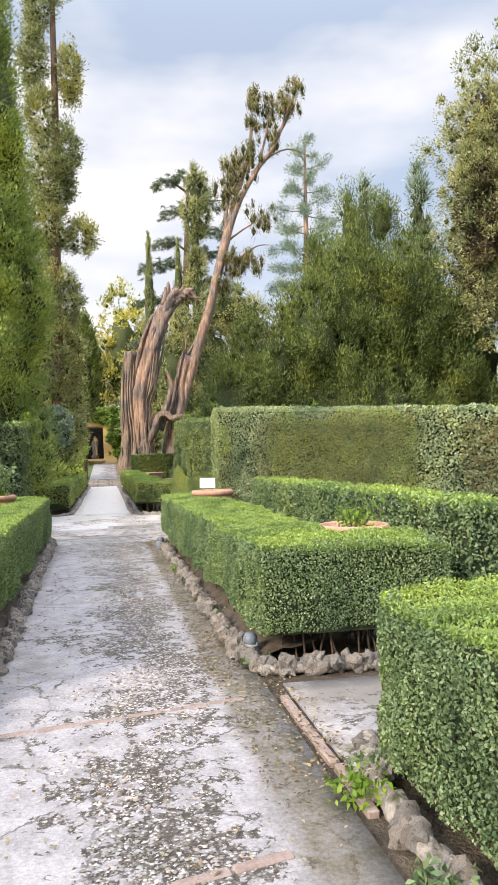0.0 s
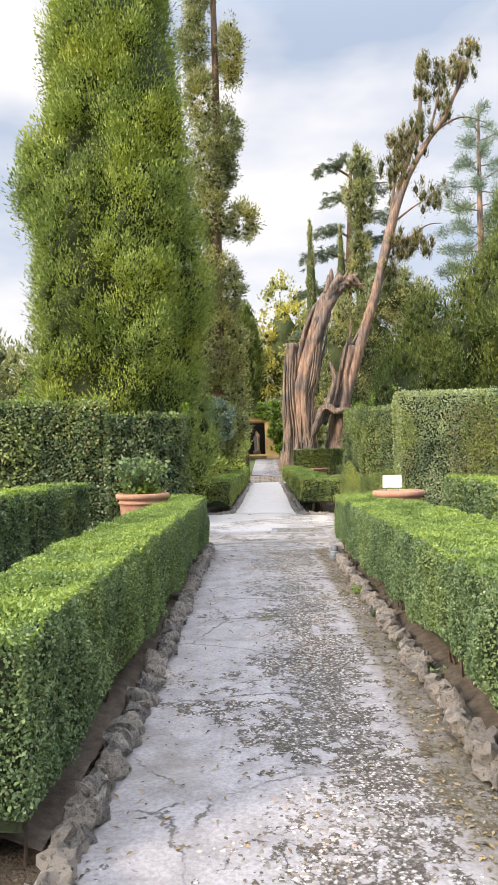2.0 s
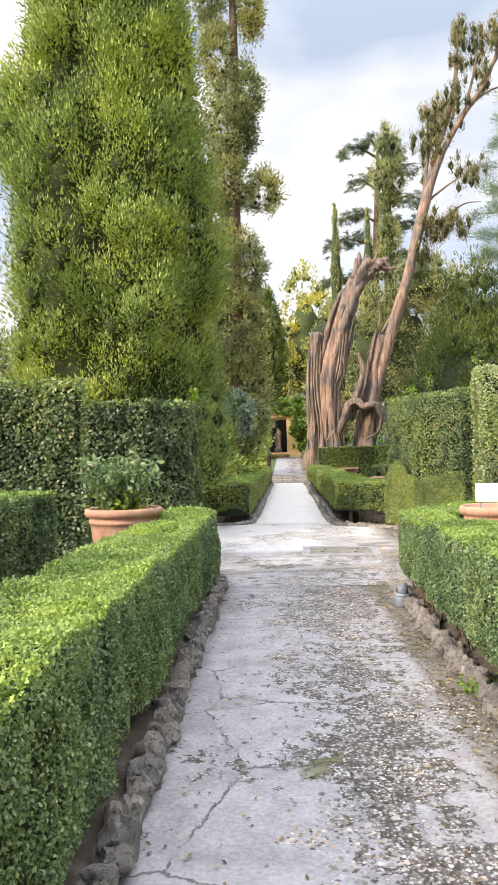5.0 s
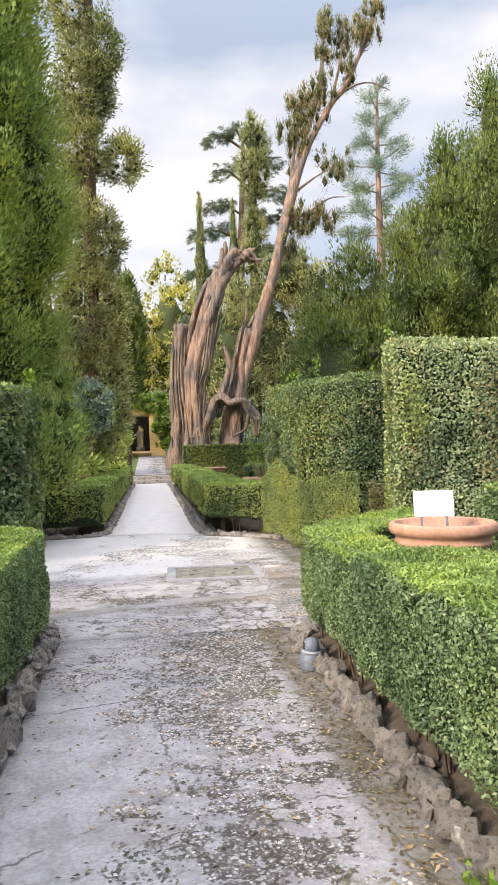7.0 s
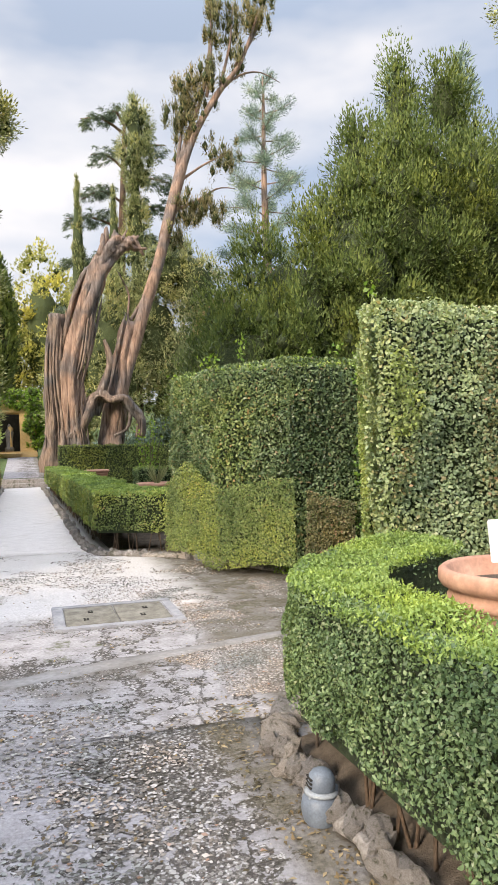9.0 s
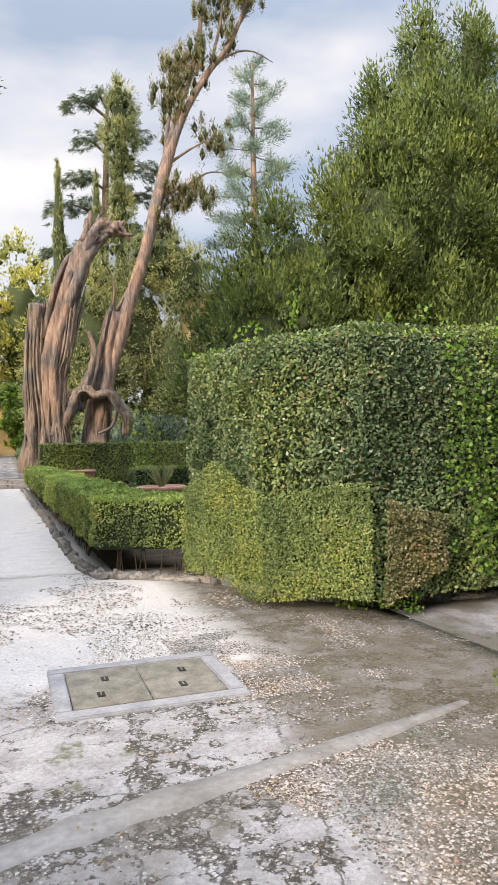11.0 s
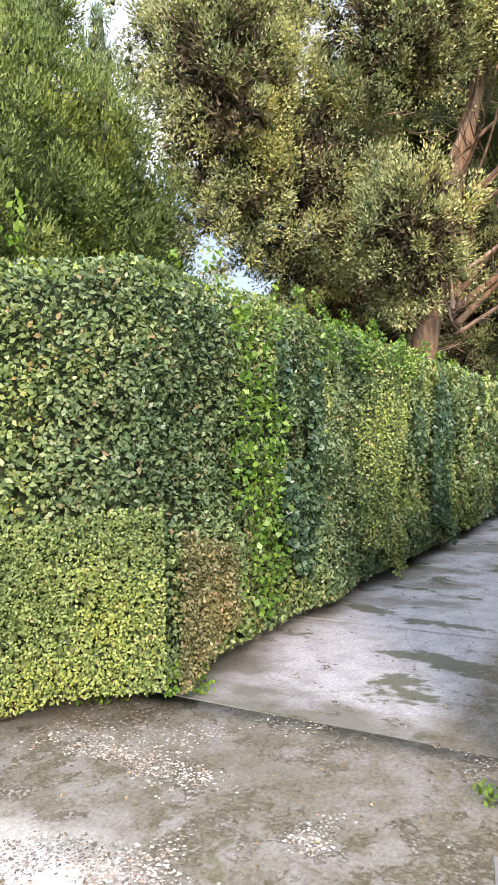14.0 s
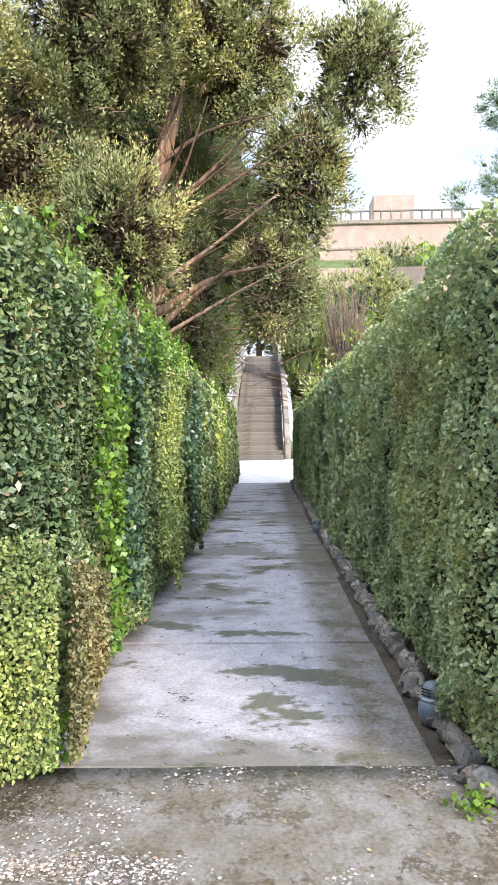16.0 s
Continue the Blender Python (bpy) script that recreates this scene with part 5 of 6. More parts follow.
mass_tree("far_tree", -34.0, 60.0, [(0, 0, 5, 9, 4, 7), (-14, 0, 4, 8, 4, 6), (14, 0, 5, 8, 4, 7)], 420, 44, 1.6, 0.5, 0.2, CYPRESS_OLD, "distant belt of evergreen trees")
# by the stairs
mass_tree("hill_shrub", 40.0, 10.8, [(0, 0, 6.0, 3.0, 2.0, 2.6), (6, -2, 10, 4, 3, 3), (-4, 1.4, 3.2, 2.4, 1.4, 2.0)], 420, 50, 0.6, 0.24, 0.1, CYPRESS_OLD, "scrubby olive shrubs on the slope by the stairs")
mass_tree("hill_shrub", 38.0, 21.0, [(0, 0, 4.6, 3.4, 2.4, 3.0), (-4, -0.6, 2.4, 2.4, 1.6, 1.8), (7, 0, 8, 4, 3, 3)], 420, 50, 0.6, 0.24, 0.1, YEW, "dark shrubs on the slope by the stairs")
mass_tree("hill_shrub", 66.0, 3.0, [(0, 0, 16.5, 3, 6, 3.2), (0, -8, 17.5, 3, 6, 3.4), (-4, 6, 13.0, 3, 4, 3.0)], 360, 44, 0.9, 0.34, 0.16, CYPRESS_OLD, "olive scrub on the slope below the villa")
mass_tree("hill_tree", 52.0, -0.5, [(0, -2.8, 26.0, 2.4, 2.6, 2.4), (0, -2.4, 20.4, 2.4, 2.8, 1.8), (0, 1.5, 19.2, 0.7, 0.9, 0.9), (0, -3.4, 23.2, 2.0, 1.6, 1.4)], 240, 70, 0.7, 0.3, 0.06, BLUE, "blue-green umbrella pine on the slope", trunk=([(0, -3.4, 8.6), (0, -3.2, 15), (0, -3.0, 26)], 0.4, 0.15), core=0.0, flat=0.7)
bare_bush = thing("bare_shrub", (38.0, 11.2, 3.4), "leafless grey-brown twiggy shrub on the slope", "shrub")
made = []
for k in range(420):
    a, h = rng.uniform(0, 2 * np.pi), rng.uniform(2.5, 6.6)
    w = rng.uniform(0.4, 1.9)
    tip = np.array([math.cos(a) * w, math.sin(a) * w, h])
    made.append(tube(smooth_line([(tip[0] * 0.15, tip[1] * 0.15, -0.2), tip * np.array([0.6, 0.6, 0.55]), tip], 6), np.linspace(0.02, 0.008, 6), 4, cap=False))
mesh_object("twig", *join(made), BARK_GREY, bare_bush, smooth=True)["kind"] = "stuff"
mass_tree("hill_tree", 64.0, 16.2, [(0, -3.2, 11.5, 3, 3, 4.4), (0, 3.2, 12.0, 3, 3, 4.6), (2, 0, 13.5, 3, 3, 4.5)], 300, 46, 0.8, 0.32, 0.14, YEW, "dark evergreens closing the view above the stairs", trunk=([(0, 0, -0.1), (0, 0, 6), (0, 0, 12)], 0.4, 0.2))


# ---- steps, grotto and walls at the path's end ----
steps = tagged(new("garden_steps"), "two low pale stone steps at the end of the gravel path", "steps", kind="structure")
steps.location = (0, 41.6, 0)
for k in range(2):
    ob = part("step", box_bm((3.0 - 0.2 * k, 0.9, 0.19), (0, 0, 0), 0.02), TUFA, steps)
    ob.location = (0, 0.45 + 0.55 * k, 0.085 + 0.17 * k)

grotto = thing("grotto", (-0.85, 62.0, 1.22), "ochre rustic grotto with dark arched niches and a pale statue base", "grotto")
bm = bmesh.new()
# the front wall: a thick slab with an arch cut through, made of blocks round the opening
for (w, h, cx, cz) in ((1.0, 3.6, -1.35, 1.8), (1.1, 3.6, 1.3, 1.8), (0.22, 2.2, 0.12, 1.1), (3.7, 0.9, 0, 3.6)):
    tmp = box_bm((w, 0.9, h), (cx, 0, cz), 0.08)
    tmp.verts.index_update()
    lookup = [bm.verts.new(v.co) for v in tmp.verts]
    for f in tmp.faces:
        bm.faces.new([lookup[v.index] for v in f.verts])
    tmp.free()
for v in bm.verts:
    d = noise.noise_vector(v.co * 1.3)
    v.co += Vector((d.x, d.y, d.z)) * 0.18
part("front_wall", bm, STUCCO, grotto, "rough ochre plaster front")
part("back_wall", box_bm((3.9, 0.3, 4.0), (0, 1.6, 2.0), 0.02), DARK, grotto, "dark recess")
part("plinth", box_bm((3.8, 1.4, 0.5), (0, -0.5, 0.2), 0.08), STUCCO, grotto)
part("basin", lathe_bm([(0.55, 0), (0.8, 0.3), (0.75, 0.36), (0.6, 0.3)], 20), STUCCO, grotto).location = (0.1, -1.0, 0.0)
statue = tagged(part("statue", lathe_bm([(0.3, 0), (0.32, 0.25), (0.2, 0.35), (0.24, 0.9), (0.3, 1.35), (0.2, 1.55), (0.12, 1.62), (0.15, 1.78), (0.05, 1.95)], 14), PALE_STONE, smooth=True), "weathered pale stone garden statue in the grotto", "statue")
statue.location = (-0.85, 61.8, 1.68)
q = rng.uniform(-1, 1, (900, 3)) * np.array([2.0, 0.6, 0.7]) + np.array([-0.75, 61.8, 5.3])
q2 = rng.uniform(-1, 1, (700, 3)) * np.array([0.7, 0.5, 1.7]) + np.array([1.0, 61.5, 3.6])
ivy = thing("ivy", (-0.8, 61.9, 1.2), "yellow-green ivy hanging over the grotto", "climber")
c = np.concatenate([q, q2]) - np.array([-0.8, 61.9, 1.2])
crown("leaves", clumps(c[::8], unit(rng.normal(size=c[::8].shape)), 0.35, 60, 0.16, 0.12, 1.0, 0.0), SHOOT, ivy)
tuft_hearts(c[::8], 0.24, 1.0, ivy)

villa_wing = thing("villa_wing", (12.4, 54.8, 0.8), "ochre plastered house wall seen between the trees", "house")
part("wall", box_bm((2.6, 1.5, 10.4), (0, 0, 5.2), 0.03), STUCCO, villa_wing)
part("roof", box_bm((2.9, 1.9, 0.25), (0, 0, 10.5), 0.05), ROOF, villa_wing)
win = part("window", box_bm((0.9, 0.12, 1.6), (-0.5, -0.72, 7.3), 0.02), PALE_STONE, villa_wing)
part("pane", box_bm((0.7, 0.1, 1.4), (-0.5, -0.74, 7.3), 0.01), DARK, win)

# ---- stairs at the alley's end ----
stairs = tagged(new("stairs"), "long weathered stone staircase climbing the slope", "stairs", kind="structure")
stairs.location = (30.0, 15.9, 0.63)
z, x = 0.0, 0.0
flights = ((13, 0.205, 0.35), (12, 0.17, 0.46), (1, 0.02, 2.4), (10, 0.17, 0.42))
for count, rise_, tread in flights:
    for k in range(count):
        ob = part("step", box_bm((tread + 0.04, 2.1, rise_ + 0.5), (0, 0, 0), 0.012, 1), STAIR, stairs)
        z += rise_
        ob.location = (x + tread / 2, 0, z - (rise_ + 0.5) / 2)
        x += tread
TOP_X, TOP_Z = x, z


def stair_height(u):
    """Height of the flight above its foot at u metres in."""
    zz, xx = 0.0, 0.0
    for count_, r_, t_ in flights:
        for _k in range(count_):
            zz += r_
            xx += t_
            if xx > u:
                return zz
    return zz


for side in (-1, 1):
    rail = thing("balustrade", (30.0, 15.9 + side * 1.22, 0.63), "old grey stone parapet with piers beside the stairs", "balustrade", "stair balustrades")
    for k in range(14):
        u = 0.3 + k * 1.15
        h = stair_height(u)
        pier = part("pier", box_bm((0.3, 0.26, 1.5), (0, 0, 0), 0.03), TUFA if side > 0 else PALE_STONE, rail)
        pier.location = (u, 0, h + 0.05)
        h2 = stair_height(u + 1.15)
        ln = math.hypot(1.15, h2 - h)
        cop = part("coping", box_bm((ln + 0.04, 0.24, 0.14), (0, 0, 0), 0.03), PALE_STONE, rail)
        cop.location = (u + 0.575, 0, (h + h2) / 2 + 0.72)
        cop.rotation_euler = (0, -math.atan2(h2 - h, 1.15), 0)
        wallp = part("panel", box_bm((ln, 0.14, 0.9), (0, 0, 0), 0.02), TUFA, rail)
        wallp.location = (u + 0.575, 0, (h + h2) / 2 + 0.2)
        wallp.rotation_euler = (0, -math.atan2(h2 - h, 1.15), 0)
for k, (x, y, h) in enumerate(((33.5, 18.0, 9.0), (36.0, 18.3, 11.0), (37.5, 13.6, 10.0))):
    column_tree("stair_cypress", x, y, [(4.0, 0.7), (6.5, 1.1), (h, 1.0), (h + 4, 0.1)], 170, 60, 0.45, 0.2, 0.07, YEW, "dark cypress with bare trunk beside the stairs", trunk=0.16, core=0.5, group="cypresses by the stairs")

# the villa on the hill
villa = thing("villa", (84.0, -2.0, 15.0), "rose plastered villa with a balustraded roof terrace on the hill", "house")
part("wall", box_bm((6, 22, 18.2), (3, 0, 3.1), 0.05), ROSE_STUCCO, villa)
part("cornice", box_bm((6.6, 22.8, 0.5), (3, 0, 12.3), 0.08), PALE_STONE, villa)
part("cornice", box_bm((6.3, 22.4, 0.3), (3, 0, 9.2), 0.06), PALE_STONE, villa)
part("terrace_rail", box_bm((0.25, 22.4, 0.2), (-0.1, 0, 13.6), 0.04), PALE_STONE, villa)
part("upper_storey", box_bm((4, 5, 4.0), (4.5, 1.6, 14.4), 0.05), ROSE_STUCCO, villa)
for k in range(19):
    part("baluster", box_bm((0.2, 0.22, 1.1), (-0.1, -10.8 + 1.2 * k, 13.05), 0.04), PALE_STONE, villa)
for k in range(6):
    w = part("window", box_bm((0.25, 1.7, 2.6), (-0.06, -8.6 + 3.4 * k, 6.6), 0.04), PALE_STONE, villa)
    part("pane", box_bm((0.2, 1.3, 2.2), (-0.1, -8.6 + 3.4 * k, 6.6), 0.02), DARK, w)
part("retaining_wall", box_bm((1.0, 20, 9.0), (-22.0, 7.0, -3.0), 0.1), ROSE_STUCCO, villa, "rose retaining wall below the villa")


# ---- pots, plants and the label ----
def pot(x, y, rim, radius, label):
    ob = thing("flower_pot", (x, y, 0), label, "flower pot", "terracotta pots")
    h = rim
    part("bowl", lathe_bm([(radius * 0.62, 0.0), (radius * 0.64, 0.03), (radius * 0.9, h - 0.2), (radius * 0.92, h - 0.15), (radius * 0.96, h - 0.145), (radius * 0.96, h - 0.12), (radius * 0.93, h - 0.115), (radius * 0.95, h - 0.085), (radius * 1.03, h - 0.075), (radius * 1.07, h - 0.05), (radius * 1.06, h - 0.015), (radius * 1.0, h), (radius * 0.93, h - 0.01), (radius * 0.88, h - 0.09)], 40), TERRACOTTA, ob, smooth=True)
    part("earth", lathe_bm([(0.02, h - 0.1), (radius * 0.9, h - 0.1), (radius * 0.9, h - 0.085), (0.02, h - 0.06)], 24), SOIL, ob)
    return ob


def pot_plant(x, y, z, spread, height, n, length, width, mat, label, stemmy=True):
    ob = thing("potted_plant", (x, y, z), label, "plant")
    made, P, N = [], [], []
    for k in range(n):
        a, r = rng.uniform(0, 2 * np.pi), spread * rng.uniform(0.2, 1.0)
        h = height * rng.uniform(0.5, 1.0)
        tip = np.array([math.cos(a) * r, math.sin(a) * r, h])
        foot = np.array([math.cos(a) * r * 0.2, math.sin(a) * r * 0.2, -0.04])
        midp = (foot + tip) / 2 + np.array([0, 0, h * 0.12])
        made.append(tube(smooth_line([foot, midp, tip], 6), np.linspace(0.008, 0.003, 6), 5, cap=False))
        c = int(12 + 26 * h / max(height, 0.01))
        t = rng.uniform(0.3, 1.05, c)[:, None]
        P.append(foot + (tip - foot) * t + np.array([0, 0, 1.0]) * (h * 0.24 * (t - t * t)) + rng.normal(size=(c, 3)) * 0.05)
        N.append(unit(rng.normal(size=(c, 3)) + np.array([math.cos(a), math.sin(a), 0.8])))
    if stemmy:
        mesh_object("stem", *join(made), TWIG, ob, smooth=True)["kind"] = "stuff"
    leaves("leaves", np.concatenate(P), np.concatenate(N), length, width, mat, ob, 0.8, 0.2)
    return ob


pot(-1.82, 12.0, 0.98, 0.36, "large terracotta pot with a leafy shrub among box hedges")
pot_plant(-1.82, 12.0, 0.9, 0.45, 0.62, 34, 0.085, 0.045, BOX, "leafy grey-green shrub growing in a terracotta pot")
pot_plant(-1.82, 12.0, 0.9, 0.3, 0.2, 14, 0.05, 0.03, SHOOT, "small bright green weeds in a terracotta pot")
pot(1.76, 11.72, 0.96, 0.33, "terracotta pot holding a blank white label card")
pot(2.17, 6.0, 0.88, 0.3, "pale terracotta pot behind the box hedge")
pot_plant(2.17, 6.0, 0.8, 0.22, 0.24, 9, 0.05, 0.025, SHOOT, "small sprouting plant in a pale pot")
pot(2.25, 22.5, 0.88, 0.38, "terracotta pot with a spiky plant in the far bed")
pot(2.3, 34.0, 0.88, 0.42, "terracotta pot in the far bed")
pot(-2.35, 24.3, 0.88, 0.38, "terracotta pot in the far bed")
pot(-2.1, 28.6, 0.88, 0.38, "terracotta pot in the far bed")
pot_plant(-2.35, 24.3, 0.8, 0.5, 0.8, 22, 0.09, 0.04, BLUE, "bushy green plant in a far pot")
pot_plant(-2.6, 21.6, 0.0, 0.6, 1.5, 44, 0.10, 0.05, CYPRESS, "bushy green shrub beside the tall hedge")
pot_plant(3.0, 27.5, 0.0, 0.5, 2.3, 16, 0.08, 0.05, SHOOT, "thin young climbing rose on stakes")
yucca = thing("spiky_plant", (2.25, 22.5, 0.8), "thin spiky grass-like plant in a pot", "plant")
n = 70
a = rng.uniform(0, 2 * np.pi, n)
tilt = rng.uniform(0.1, 0.8, n)
al = np.column_stack([np.cos(a) * tilt, np.sin(a) * tilt, np.ones(n)])
v, f = leaf_arrays(al * 0.22, al, np.column_stack([-np.sin(a), np.cos(a), np.zeros(n)]), rng.uniform(0.35, 0.6, n), 0.02)
mesh_object("foliage", v, f, CYPRESS_OLD, yucca)["kind"] = "stuff"

card = thing("label_card", (1.65, 11.58, 0.875), "blank white information card on two short pegs in the pot", "sign")
part("panel", box_bm((0.255, 0.012, 0.17), (0, 0, 0.215), 0.004), WHITE, card)
for dx in (-0.08, 0.08):
    part("peg", box_bm((0.015, 0.012, 0.17), (dx, 0.008, 0.06), 0.003), DARK_METAL, card)
card.rotation_euler = (radians(-12), 0, radians(-14))


# ---- path lamps ----
def path_lamp(x, y, turn):
    ob = thing("path_lamp", (x, y, 0), "small blue-grey bollard spotlight at the foot of the hedge", "garden lamp", "path lamps")
    part("base", lathe_bm([(0.058, -0.02), (0.062, 0.0), (0.074, 0.03), (0.078, 0.06), (0.074, 0.09), (0.062, 0.105), (0.05, 0.108)], 26), DARK_METAL, ob, smooth=True)
    part("collar", lathe_bm([(0.05, 0.104), (0.066, 0.108), (0.068, 0.118), (0.05, 0.124)], 26), LENS, ob, "paler clamping ring", smooth=True)
    hood = part("hood", lathe_bm([(0.046, 0.118), (0.053, 0.128), (0.055, 0.15), (0.05, 0.178), (0.037, 0.196), (0.018, 0.205), (0.002, 0.207)], 26), DARK_METAL, ob, smooth=True)
    for z in (0.138, 0.153, 0.168):
        part("louvre", box_bm((0.012, 0.062, 0.007), (0.05, 0, z), 0.002, 1), DARK, hood, "dark louvre slot")
    part("hinge", box_bm((0.02, 0.026, 0.05), (-0.057, 0, 0.118), 0.005), DARK_METAL, ob)
    for dy in (-0.03, 0.03):
        part("bolt", lathe_bm([(0.007, 0.1), (0.007, 0.112), (0.004, 0.115)], 8), LENS, ob).location = (0.052, dy, 0)
    ob.rotation_euler = (radians(3), radians(-4), turn)
    return ob


for (x, y, t) in ((1.01, 5.12, 2.6), (0.87, 11.86, 3.0), (2.07, 18.48, -2.2), (3.53, 14.70, 2.2), (11.2, 14.78, 1.8)):
    path_lamp(x, y, t)

# ---- inspection cover in the crossing ----
hatch = thing("inspection_cover", (0.585, 15.75, 0), "double concrete inspection cover in a pale concrete frame", "drain cover")
for (w, d, dx, dy) in ((1.12, 0.11, 0, 0.41), (1.12, 0.11, 0, -0.41), (0.1, 0.71, -0.51, 0), (0.1, 0.71, 0.51, 0)):
    part("frame", box_bm((w, d, 0.06), (dx, dy, -0.015), 0.008), CONCRETE, hatch)
for sgn in (-1, 1):
    cov = part("cover", box_bm((0.448, 0.69, 0.05), (sgn * 0.229, 0, -0.012), 0.006), COVER, hatch)
    for dy in (-0.15, 0.13):
        hole = part("lift_hole", box_bm((0.045, 0.085, 0.006), (sgn * 0.229 + sgn * 0.02 + dy * 0.2, dy, 0.0145), 0.002), DARK, cov, "dark lifting slot")
        part("grip", box_bm((0.008, 0.05, 0.008), (sgn * 0.229 + sgn * 0.02 + dy * 0.2, dy, 0.018), 0.002), COVER, cov)
hatch.rotation_euler = (0, 0, radians(-1.0))


# ---- a cement strip over a buried pipe ----
u = np.linspace(0, 1, 60)
mid = np.column_stack([-1.3 + 3.5 * u, 13.72 + 1.02 * u + 0.05 * np.sin(u * 5.0), np.full(60, 0.006)])
half = (0.055 + 0.05 * vnoise(mid * 5.0) + 0.03 * vnoise(mid * 17.0)) * (1 - 0.75 * np.clip(u * 2.5 - 1.5, 0, 1))
rows_ = []
for side, drop in ((-1.08, -0.02), (-0.94, 0.0), (0.94, 0.0), (1.08, -0.02)):
    rows_.append(mid + np.column_stack([-0.27 * half * side, 0.96 * half * side, np.full(60, drop) + 0.003 * vnoise(mid * 8.0)]))
idx = np.arange(240).reshape(4, 60)
quads = np.stack([idx[:-1, :-1], idx[:-1, 1:], idx[1:, 1:], idx[1:, :-1]], -1).reshape(-1, 4)
tagged(mesh_object("cement_strip", np.concatenate(rows_), quads, CEMENT, smooth=True), "smooth grey cement strip laid across the crossing", "pavement", kind="structure")


# ---- stones, bricks, gravel and weeds ----
def stone_mesh(seed, sx, sy, sz):
    bm = bmesh.new()
    bmesh.ops.create_icosphere(bm, subdivisions=2, radius=0.5)
    for v in bm.verts:
        d = noise.noise(v.co * 3.2 + Vector((seed * 7.1, 0, 0))) * 0.55 + noise.noise(v.co * 7.0 + Vector((0, seed * 3.3, 0))) * 0.4
        v.co *= 1 + d
        v.co.x *= sx
        v.co.y *= sy
        v.co.z *= sz
    me = bpy.data.meshes.new("stone")
    bm.to_mesh(me)
    bm.free()
    me.materials.append(TUFA)
    return me


STONES = [stone_mesh(k, *s) for k, s in enumerate(((1, 0.8, 0.9), (1.2, 0.8, 0.8), (0.9, 0.9, 1.1), (1.3, 0.7, 0.9), (1.0, 1.0, 0.7), (1.1, 0.8, 1.2), (0.8, 0.8, 1.0), (1.4, 0.9, 0.8)))]


def kerb(points, size, step, label, rows=1):
    """A row of rough stones set on edge along a line."""
    ob = tagged(new("stone_kerb"), label, "kerb", kind="structure")
    ob.location = (points[0][0], points[0][1], 0)
    pts = np.asarray(points, dtype=float)
    seg = np.r_[0, np.cumsum(np.hypot(*np.diff(pts, axis=0).T))]
    # the earth and mortar that the stones are bedded in
    k = max(2, int(seg[-1] / 0.06))
    u = np.linspace(0, seg[-1], k)
    line = np.column_stack([np.interp(u, seg, pts[:, 0]), np.interp(u, seg, pts[:, 1]), np.zeros(k)]) - np.array([pts[0][0], pts[0][1], 0])
    bed = line + np.column_stack([np.zeros(k), np.zeros(k), size * 0.12 * rows * (0.6 + vnoise(line * 6.0))])
    v, f = tube(bed, size * (0.2 + 0.32 * vnoise(line * 14.0 + 3)), 8, 0.5)
    mesh_object("mortar", v, f, TUFA, ob, "grey earth and mortar between the stones")
    for r in range(rows):
        s = rng.uniform(0, step)
        while s < seg[-1]:
            px, py = np.interp(s, seg, pts[:, 0]), np.interp(s, seg, pts[:, 1])
            st = new("stone", STONES[int(rng.integers(len(STONES)))])
            st.parent = ob
            k = size * rng.uniform(0.75, 1.3)
            st.location = (px - pts[0][0] + rng.normal() * 0.022, py - pts[0][1] + rng.normal() * 0.022, k * 0.25 + r * size * 0.5 - 0.012)
            st.rotation_euler = (rng.uniform(-0.4, 0.4), rng.uniform(-0.4, 0.4), rng.uniform(0, 6.28))
            st.scale = (k, k, k * rng.uniform(0.8, 1.3))
            s += step * rng.uniform(0.75, 1.25) * (1 if k < size * 1.1 else 1.2)
    return ob


kerb([(-0.8, 3.6), (-0.8, 6), (-0.88, 9), (-0.97, 12.9), (-1.15, 13.35), (-1.7, 13.5)], 0.105, 0.062, "low kerb of rough tufa stones along the path", 2)
kerb([(0.94, 12.45), (0.95, 9), (0.96, 5.2), (1.06, 4.78), (1.7, 4.72), (2.6, 4.7)], 0.1, 0.06, "low kerb of rough mossy tufa stones round the bed", 2)
kerb([(0.93, 12.5), (1.1, 12.85), (1.5, 13.25), (2.0, 13.62), (2.5, 14.35)], 0.12, 0.075, "low kerb of rough tufa stones at the bed corner")
kerb([(1.16, 0.8), (1.16, 3.0), (1.3, 3.45)], 0.12, 0.08, "broken kerb of rough stones beside the path")
kerb([(0.74, 41), (0.72, 20.2), (0.8, 19.6), (1.9, 18.8), (2.15, 18.3), (2.6, 17.4), (3.0, 17.0)], 0.12, 0.1, "low kerb of pale rough stones round the far bed")
kerb([(-0.95, 41), (-0.95, 20.4), (-1.2, 20.0), (-2.6, 19.8)], 0.12, 0.11, "low kerb of pale rough stones round the far bed")
kerb([(3.0, 17.02), (4.0, 16.88), (24, 16.86)], 0.11, 0.078, "low kerb of rough stones under the tall hedge")
kerb([(2.88, 14.66), (24, 14.70)], 0.12, 0.078, "low kerb of rough stones under the tall hedge")
kerb([(2.88, 14.68), (2.72, 14.62), (2.52, 14.42)], 0.17, 0.13, "large pale kerb stones at the alley corner")

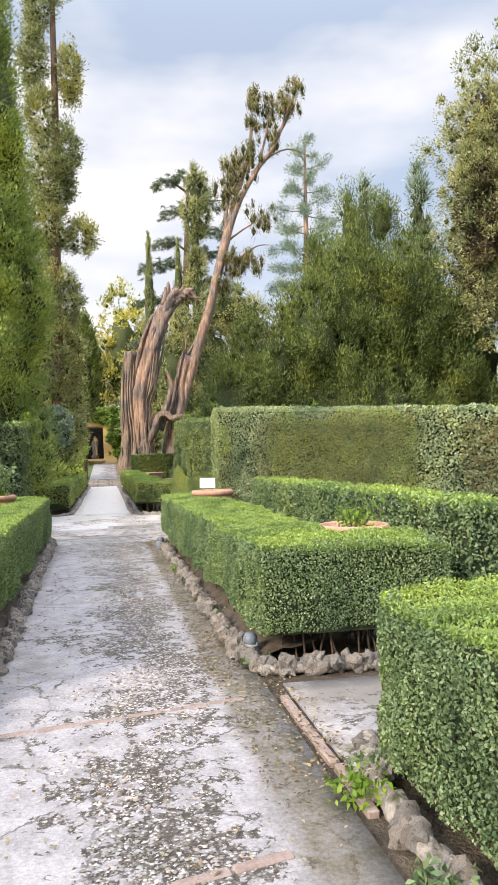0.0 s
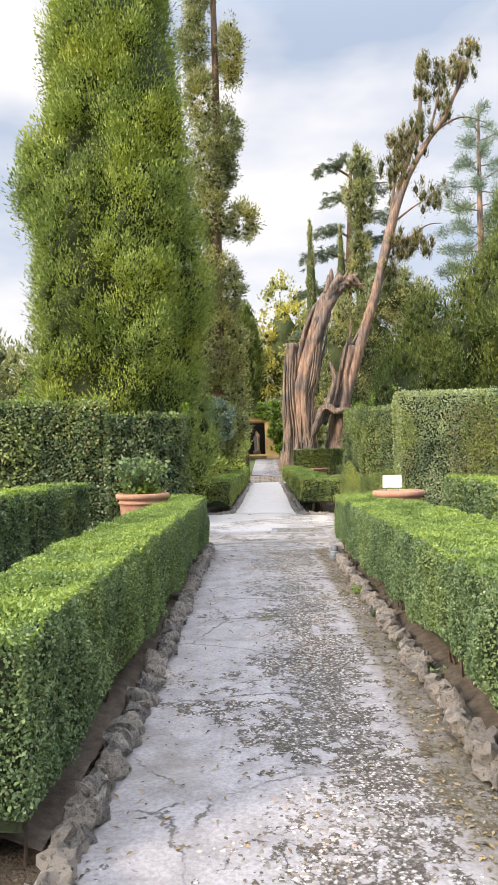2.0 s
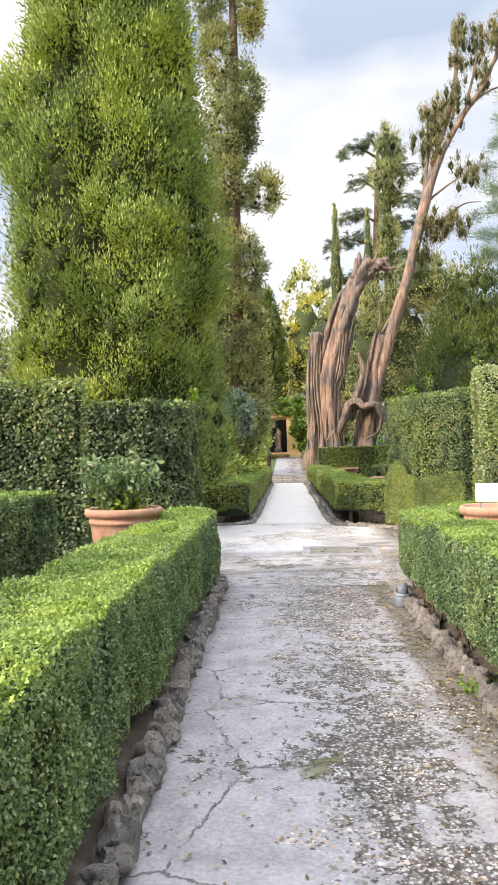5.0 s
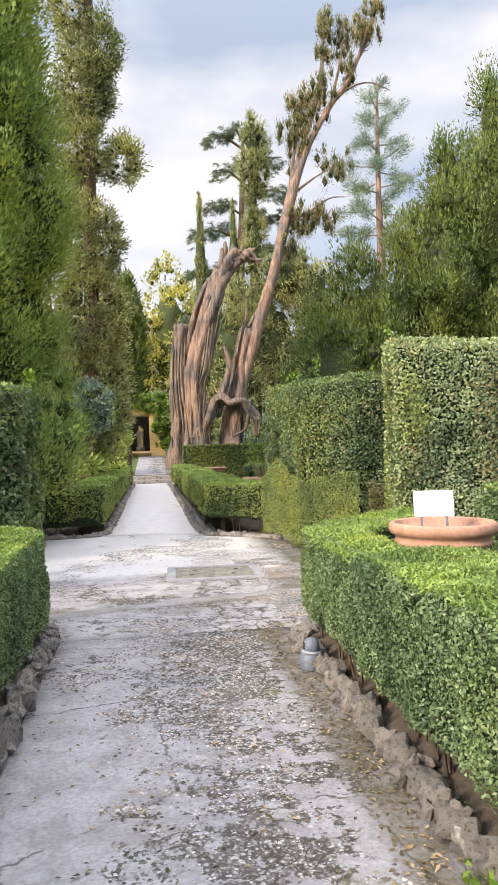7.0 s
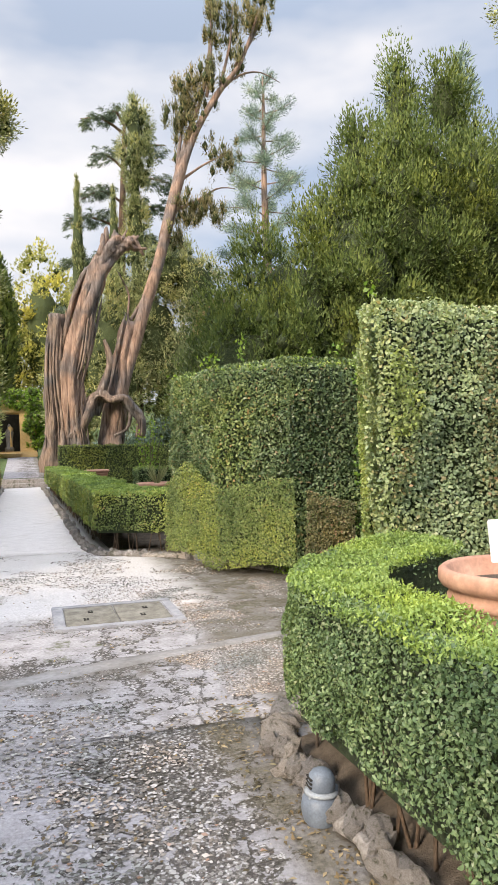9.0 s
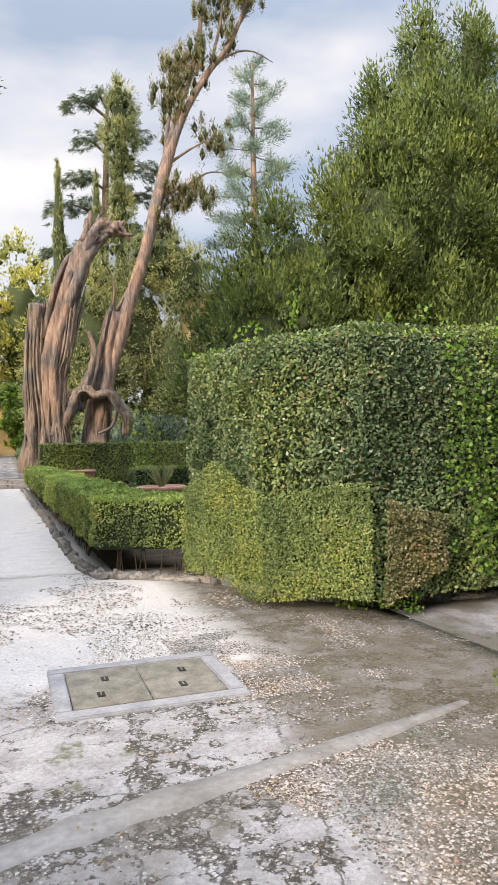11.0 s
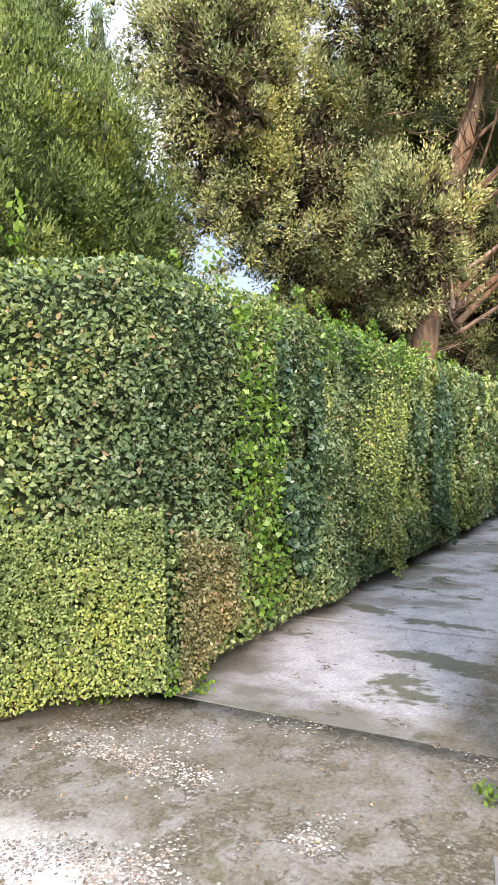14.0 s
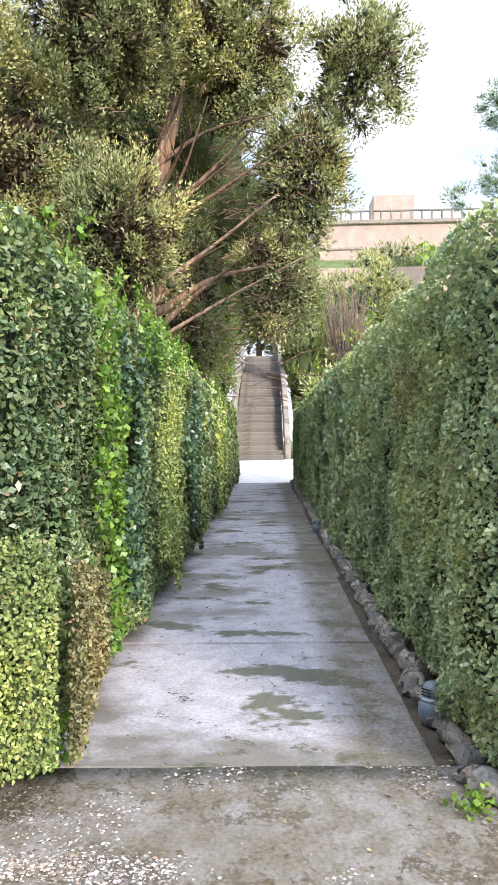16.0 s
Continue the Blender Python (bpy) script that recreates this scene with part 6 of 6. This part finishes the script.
edging = tagged(new("brick_edging"), "strips of worn red bricks set flush across the path", "edging", kind="structure")
brick_me = bpy.data.meshes.new("brick")
bm = box_bm((0.24, 0.055, 0.06), (0, 0, 0), 0.007, 1)
bm.to_mesh(brick_me)
bm.free()
brick_me.materials.append(BRICK)
for (x0, y0, x1, y1) in ((-0.9, 4.02, 0.96, 4.34), (1.06, 4.3, 1.08, 2.6), (-0.8, 2.28, 0.75, 2.62)):
    ln = math.hypot(x1 - x0, y1 - y0)
    for k in range(int(ln / 0.25)):
        t = (k + 0.5) * 0.25 / ln
        b = new("brick", brick_me)
        b.parent = edging
        b.location = (x0 + (x1 - x0) * t + rng.normal() * 0.004, y0 + (y1 - y0) * t + rng.normal() * 0.006, -0.0225 + rng.normal() * 0.002)
        b.rotation_euler = (0, 0, math.atan2(y1 - y0, x1 - x0) + rng.normal() * 0.02)

OCT = np.array([(1, 0, 0), (0, 1, 0), (-1, 0, 0), (0, -1, 0), (0, 0, 1)], dtype=float)
OCT_F = np.array([(0, 1, 4), (1, 2, 4), (2, 3, 4), (3, 0, 4)])


def pebbles(name, x0, y0, x1, y1, n, size, threshold, label, scale=1.0, lane=None):
    """Loose gravel that has gathered in patches."""
    p = np.column_stack([rng.uniform(x0, x1, n), rng.uniform(y0, y1, n), np.zeros(n)])
    w = 0.6 * vnoise(p * np.array([1.6, 0.9, 1]) * scale + 11) + 0.4 * vnoise(p * 4.5 * scale + 2)
    if lane is not None:
        w = w + 0.2 * np.exp(-((p[:, 0] - lane) / 0.4) ** 2) - 0.08
    p = p[w + rng.normal(size=n) * 0.035 > threshold]
    n = len(p)
    s = size * rng.uniform(0.3, 1.6, n) ** 1.7
    shape = OCT[None] * (s[:, None, None] * rng.uniform(0.35, 1.5, (n, 5, 1)))
    shape[..., 2] *= 0.45
    a = rng.uniform(0, 6.28, n)
    ca, sa = np.cos(a)[:, None], np.sin(a)[:, None]
    xx = shape[..., 0] * ca - shape[..., 1] * sa
    yy = shape[..., 0] * sa + shape[..., 1] * ca
    v = np.stack([xx + p[:, None, 0], yy + p[:, None, 1], shape[..., 2] + 0.003], -1).reshape(-1, 3)
    f = (OCT_F[None] + (np.arange(n) * 5)[:, None, None]).reshape(-1, 3)
    return tagged(mesh_object(name, v, f, PEBBLE_MAT), label, "gravel", kind="stuff")


PEBBLE_MAT = leaf_material("loose_gravel", (0.09, 0.075, 0.06), (0.28, 0.255, 0.23), (0.58, 0.55, 0.53), 2.0, (1.1, 1.0, 0.9), 0.8, 0.0, (0.35, 0.2, 0.13))
pebbles("gravel", -0.9, 0.8, 0.85, 13.5, 70000, 0.0068, 0.585, "loose gravel and debris gathered in patches on the path", lane=0.25)
pebbles("gravel", -2.0, 13.7, 3.0, 17.0, 60000, 0.0048, 0.575, "loose gravel in patches on the crossing")
pebbles("gravel", 0.7, 13.3, 2.3, 14.5, 30000, 0.005, 0.5, "brown gravel spilled beside the cement strip")
pebbles("gravel", 0.9, 15.2, 2.3, 16.7, 26000, 0.0048, 0.53, "loose gravel beside the inspection cover")
pebbles("gravel", -1.0, 17.0, 2.0, 20.0, 16000, 0.008, 0.5, "loose pale gravel on the path")


def litter(name, x0, y0, x1, y1, n, label):
    p = np.column_stack([rng.uniform(x0, x1, n), rng.uniform(y0, y1, n), rng.uniform(0.006, 0.012, n)])
    al = rng.normal(size=(n, 3)) * np.array([1, 1, 0.12])
    v, f = leaf_arrays(p, al, np.tile(np.array([0, 0, 1.0]), (n, 1)) + rng.normal(size=(n, 3)) * 0.2, 0.032 * rng.uniform(0.5, 1.3, n), 0.014)
    tagged(mesh_object(name, v, f, LITTER), label, "leaf litter", kind="stuff")


LITTER = leaf_material("dry_leaf_litter", (0.09, 0.07, 0.04), (0.22, 0.16, 0.09), (0.42, 0.33, 0.2), 2.0, None, 0.8, 0.1)
litter("leaf_litter", -0.95, 1, 0.95, 13.4, 1500, "dry fallen leaves scattered on the path")
litter("leaf_litter", 0.68, 3, 1.2, 13.2, 3400, "dry fallen leaves gathered by the kerb")
litter("leaf_litter", -2, 13.6, 24, 16.9, 2500, "dry fallen leaves on the alley")


def weeds(spots, label):
    for (x, y, r, k) in spots:
        ob = thing("weed", (x, y, 0), label, "weed", "weeds along the kerbs")
        n = int(k)
        a = rng.uniform(0, 2 * np.pi, n)
        d = rng.random(n) * r
        p = np.column_stack([np.cos(a) * d, np.sin(a) * d, 0.012 + rng.random(n) * r * 0.55])
        leaves("leaves", p, unit(rng.normal(size=(n, 3)) + np.array([0, 0, 1.2])), 0.04, 0.022, SHOOT if rng.random() < 0.6 else BOX, ob, 0.9, 0.3)


weeds([(1.06, 2.95, 0.16, 170), (1.2, 3.15, 0.12, 110), (1.02, 4.95, 0.12, 90), (1.0, 6.6, 0.12, 80), (0.97, 7.4, 0.08, 50), (0.9, 8.4, 0.07, 40), (0.97, 9.4, 0.16, 150), (1.02, 9.9, 0.1, 70), (-0.86, 6.4, 0.06, 30),
       (2.75, 17.02, 0.22, 200), (2.95, 16.95, 0.14, 110), (2.6, 14.75, 0.12, 90), (2.95, 14.6, 0.1, 80), (1.1, 2.2, 0.14, 120), (1.02, 1.6, 0.1, 70)], "small green weeds growing at the foot of the kerb")
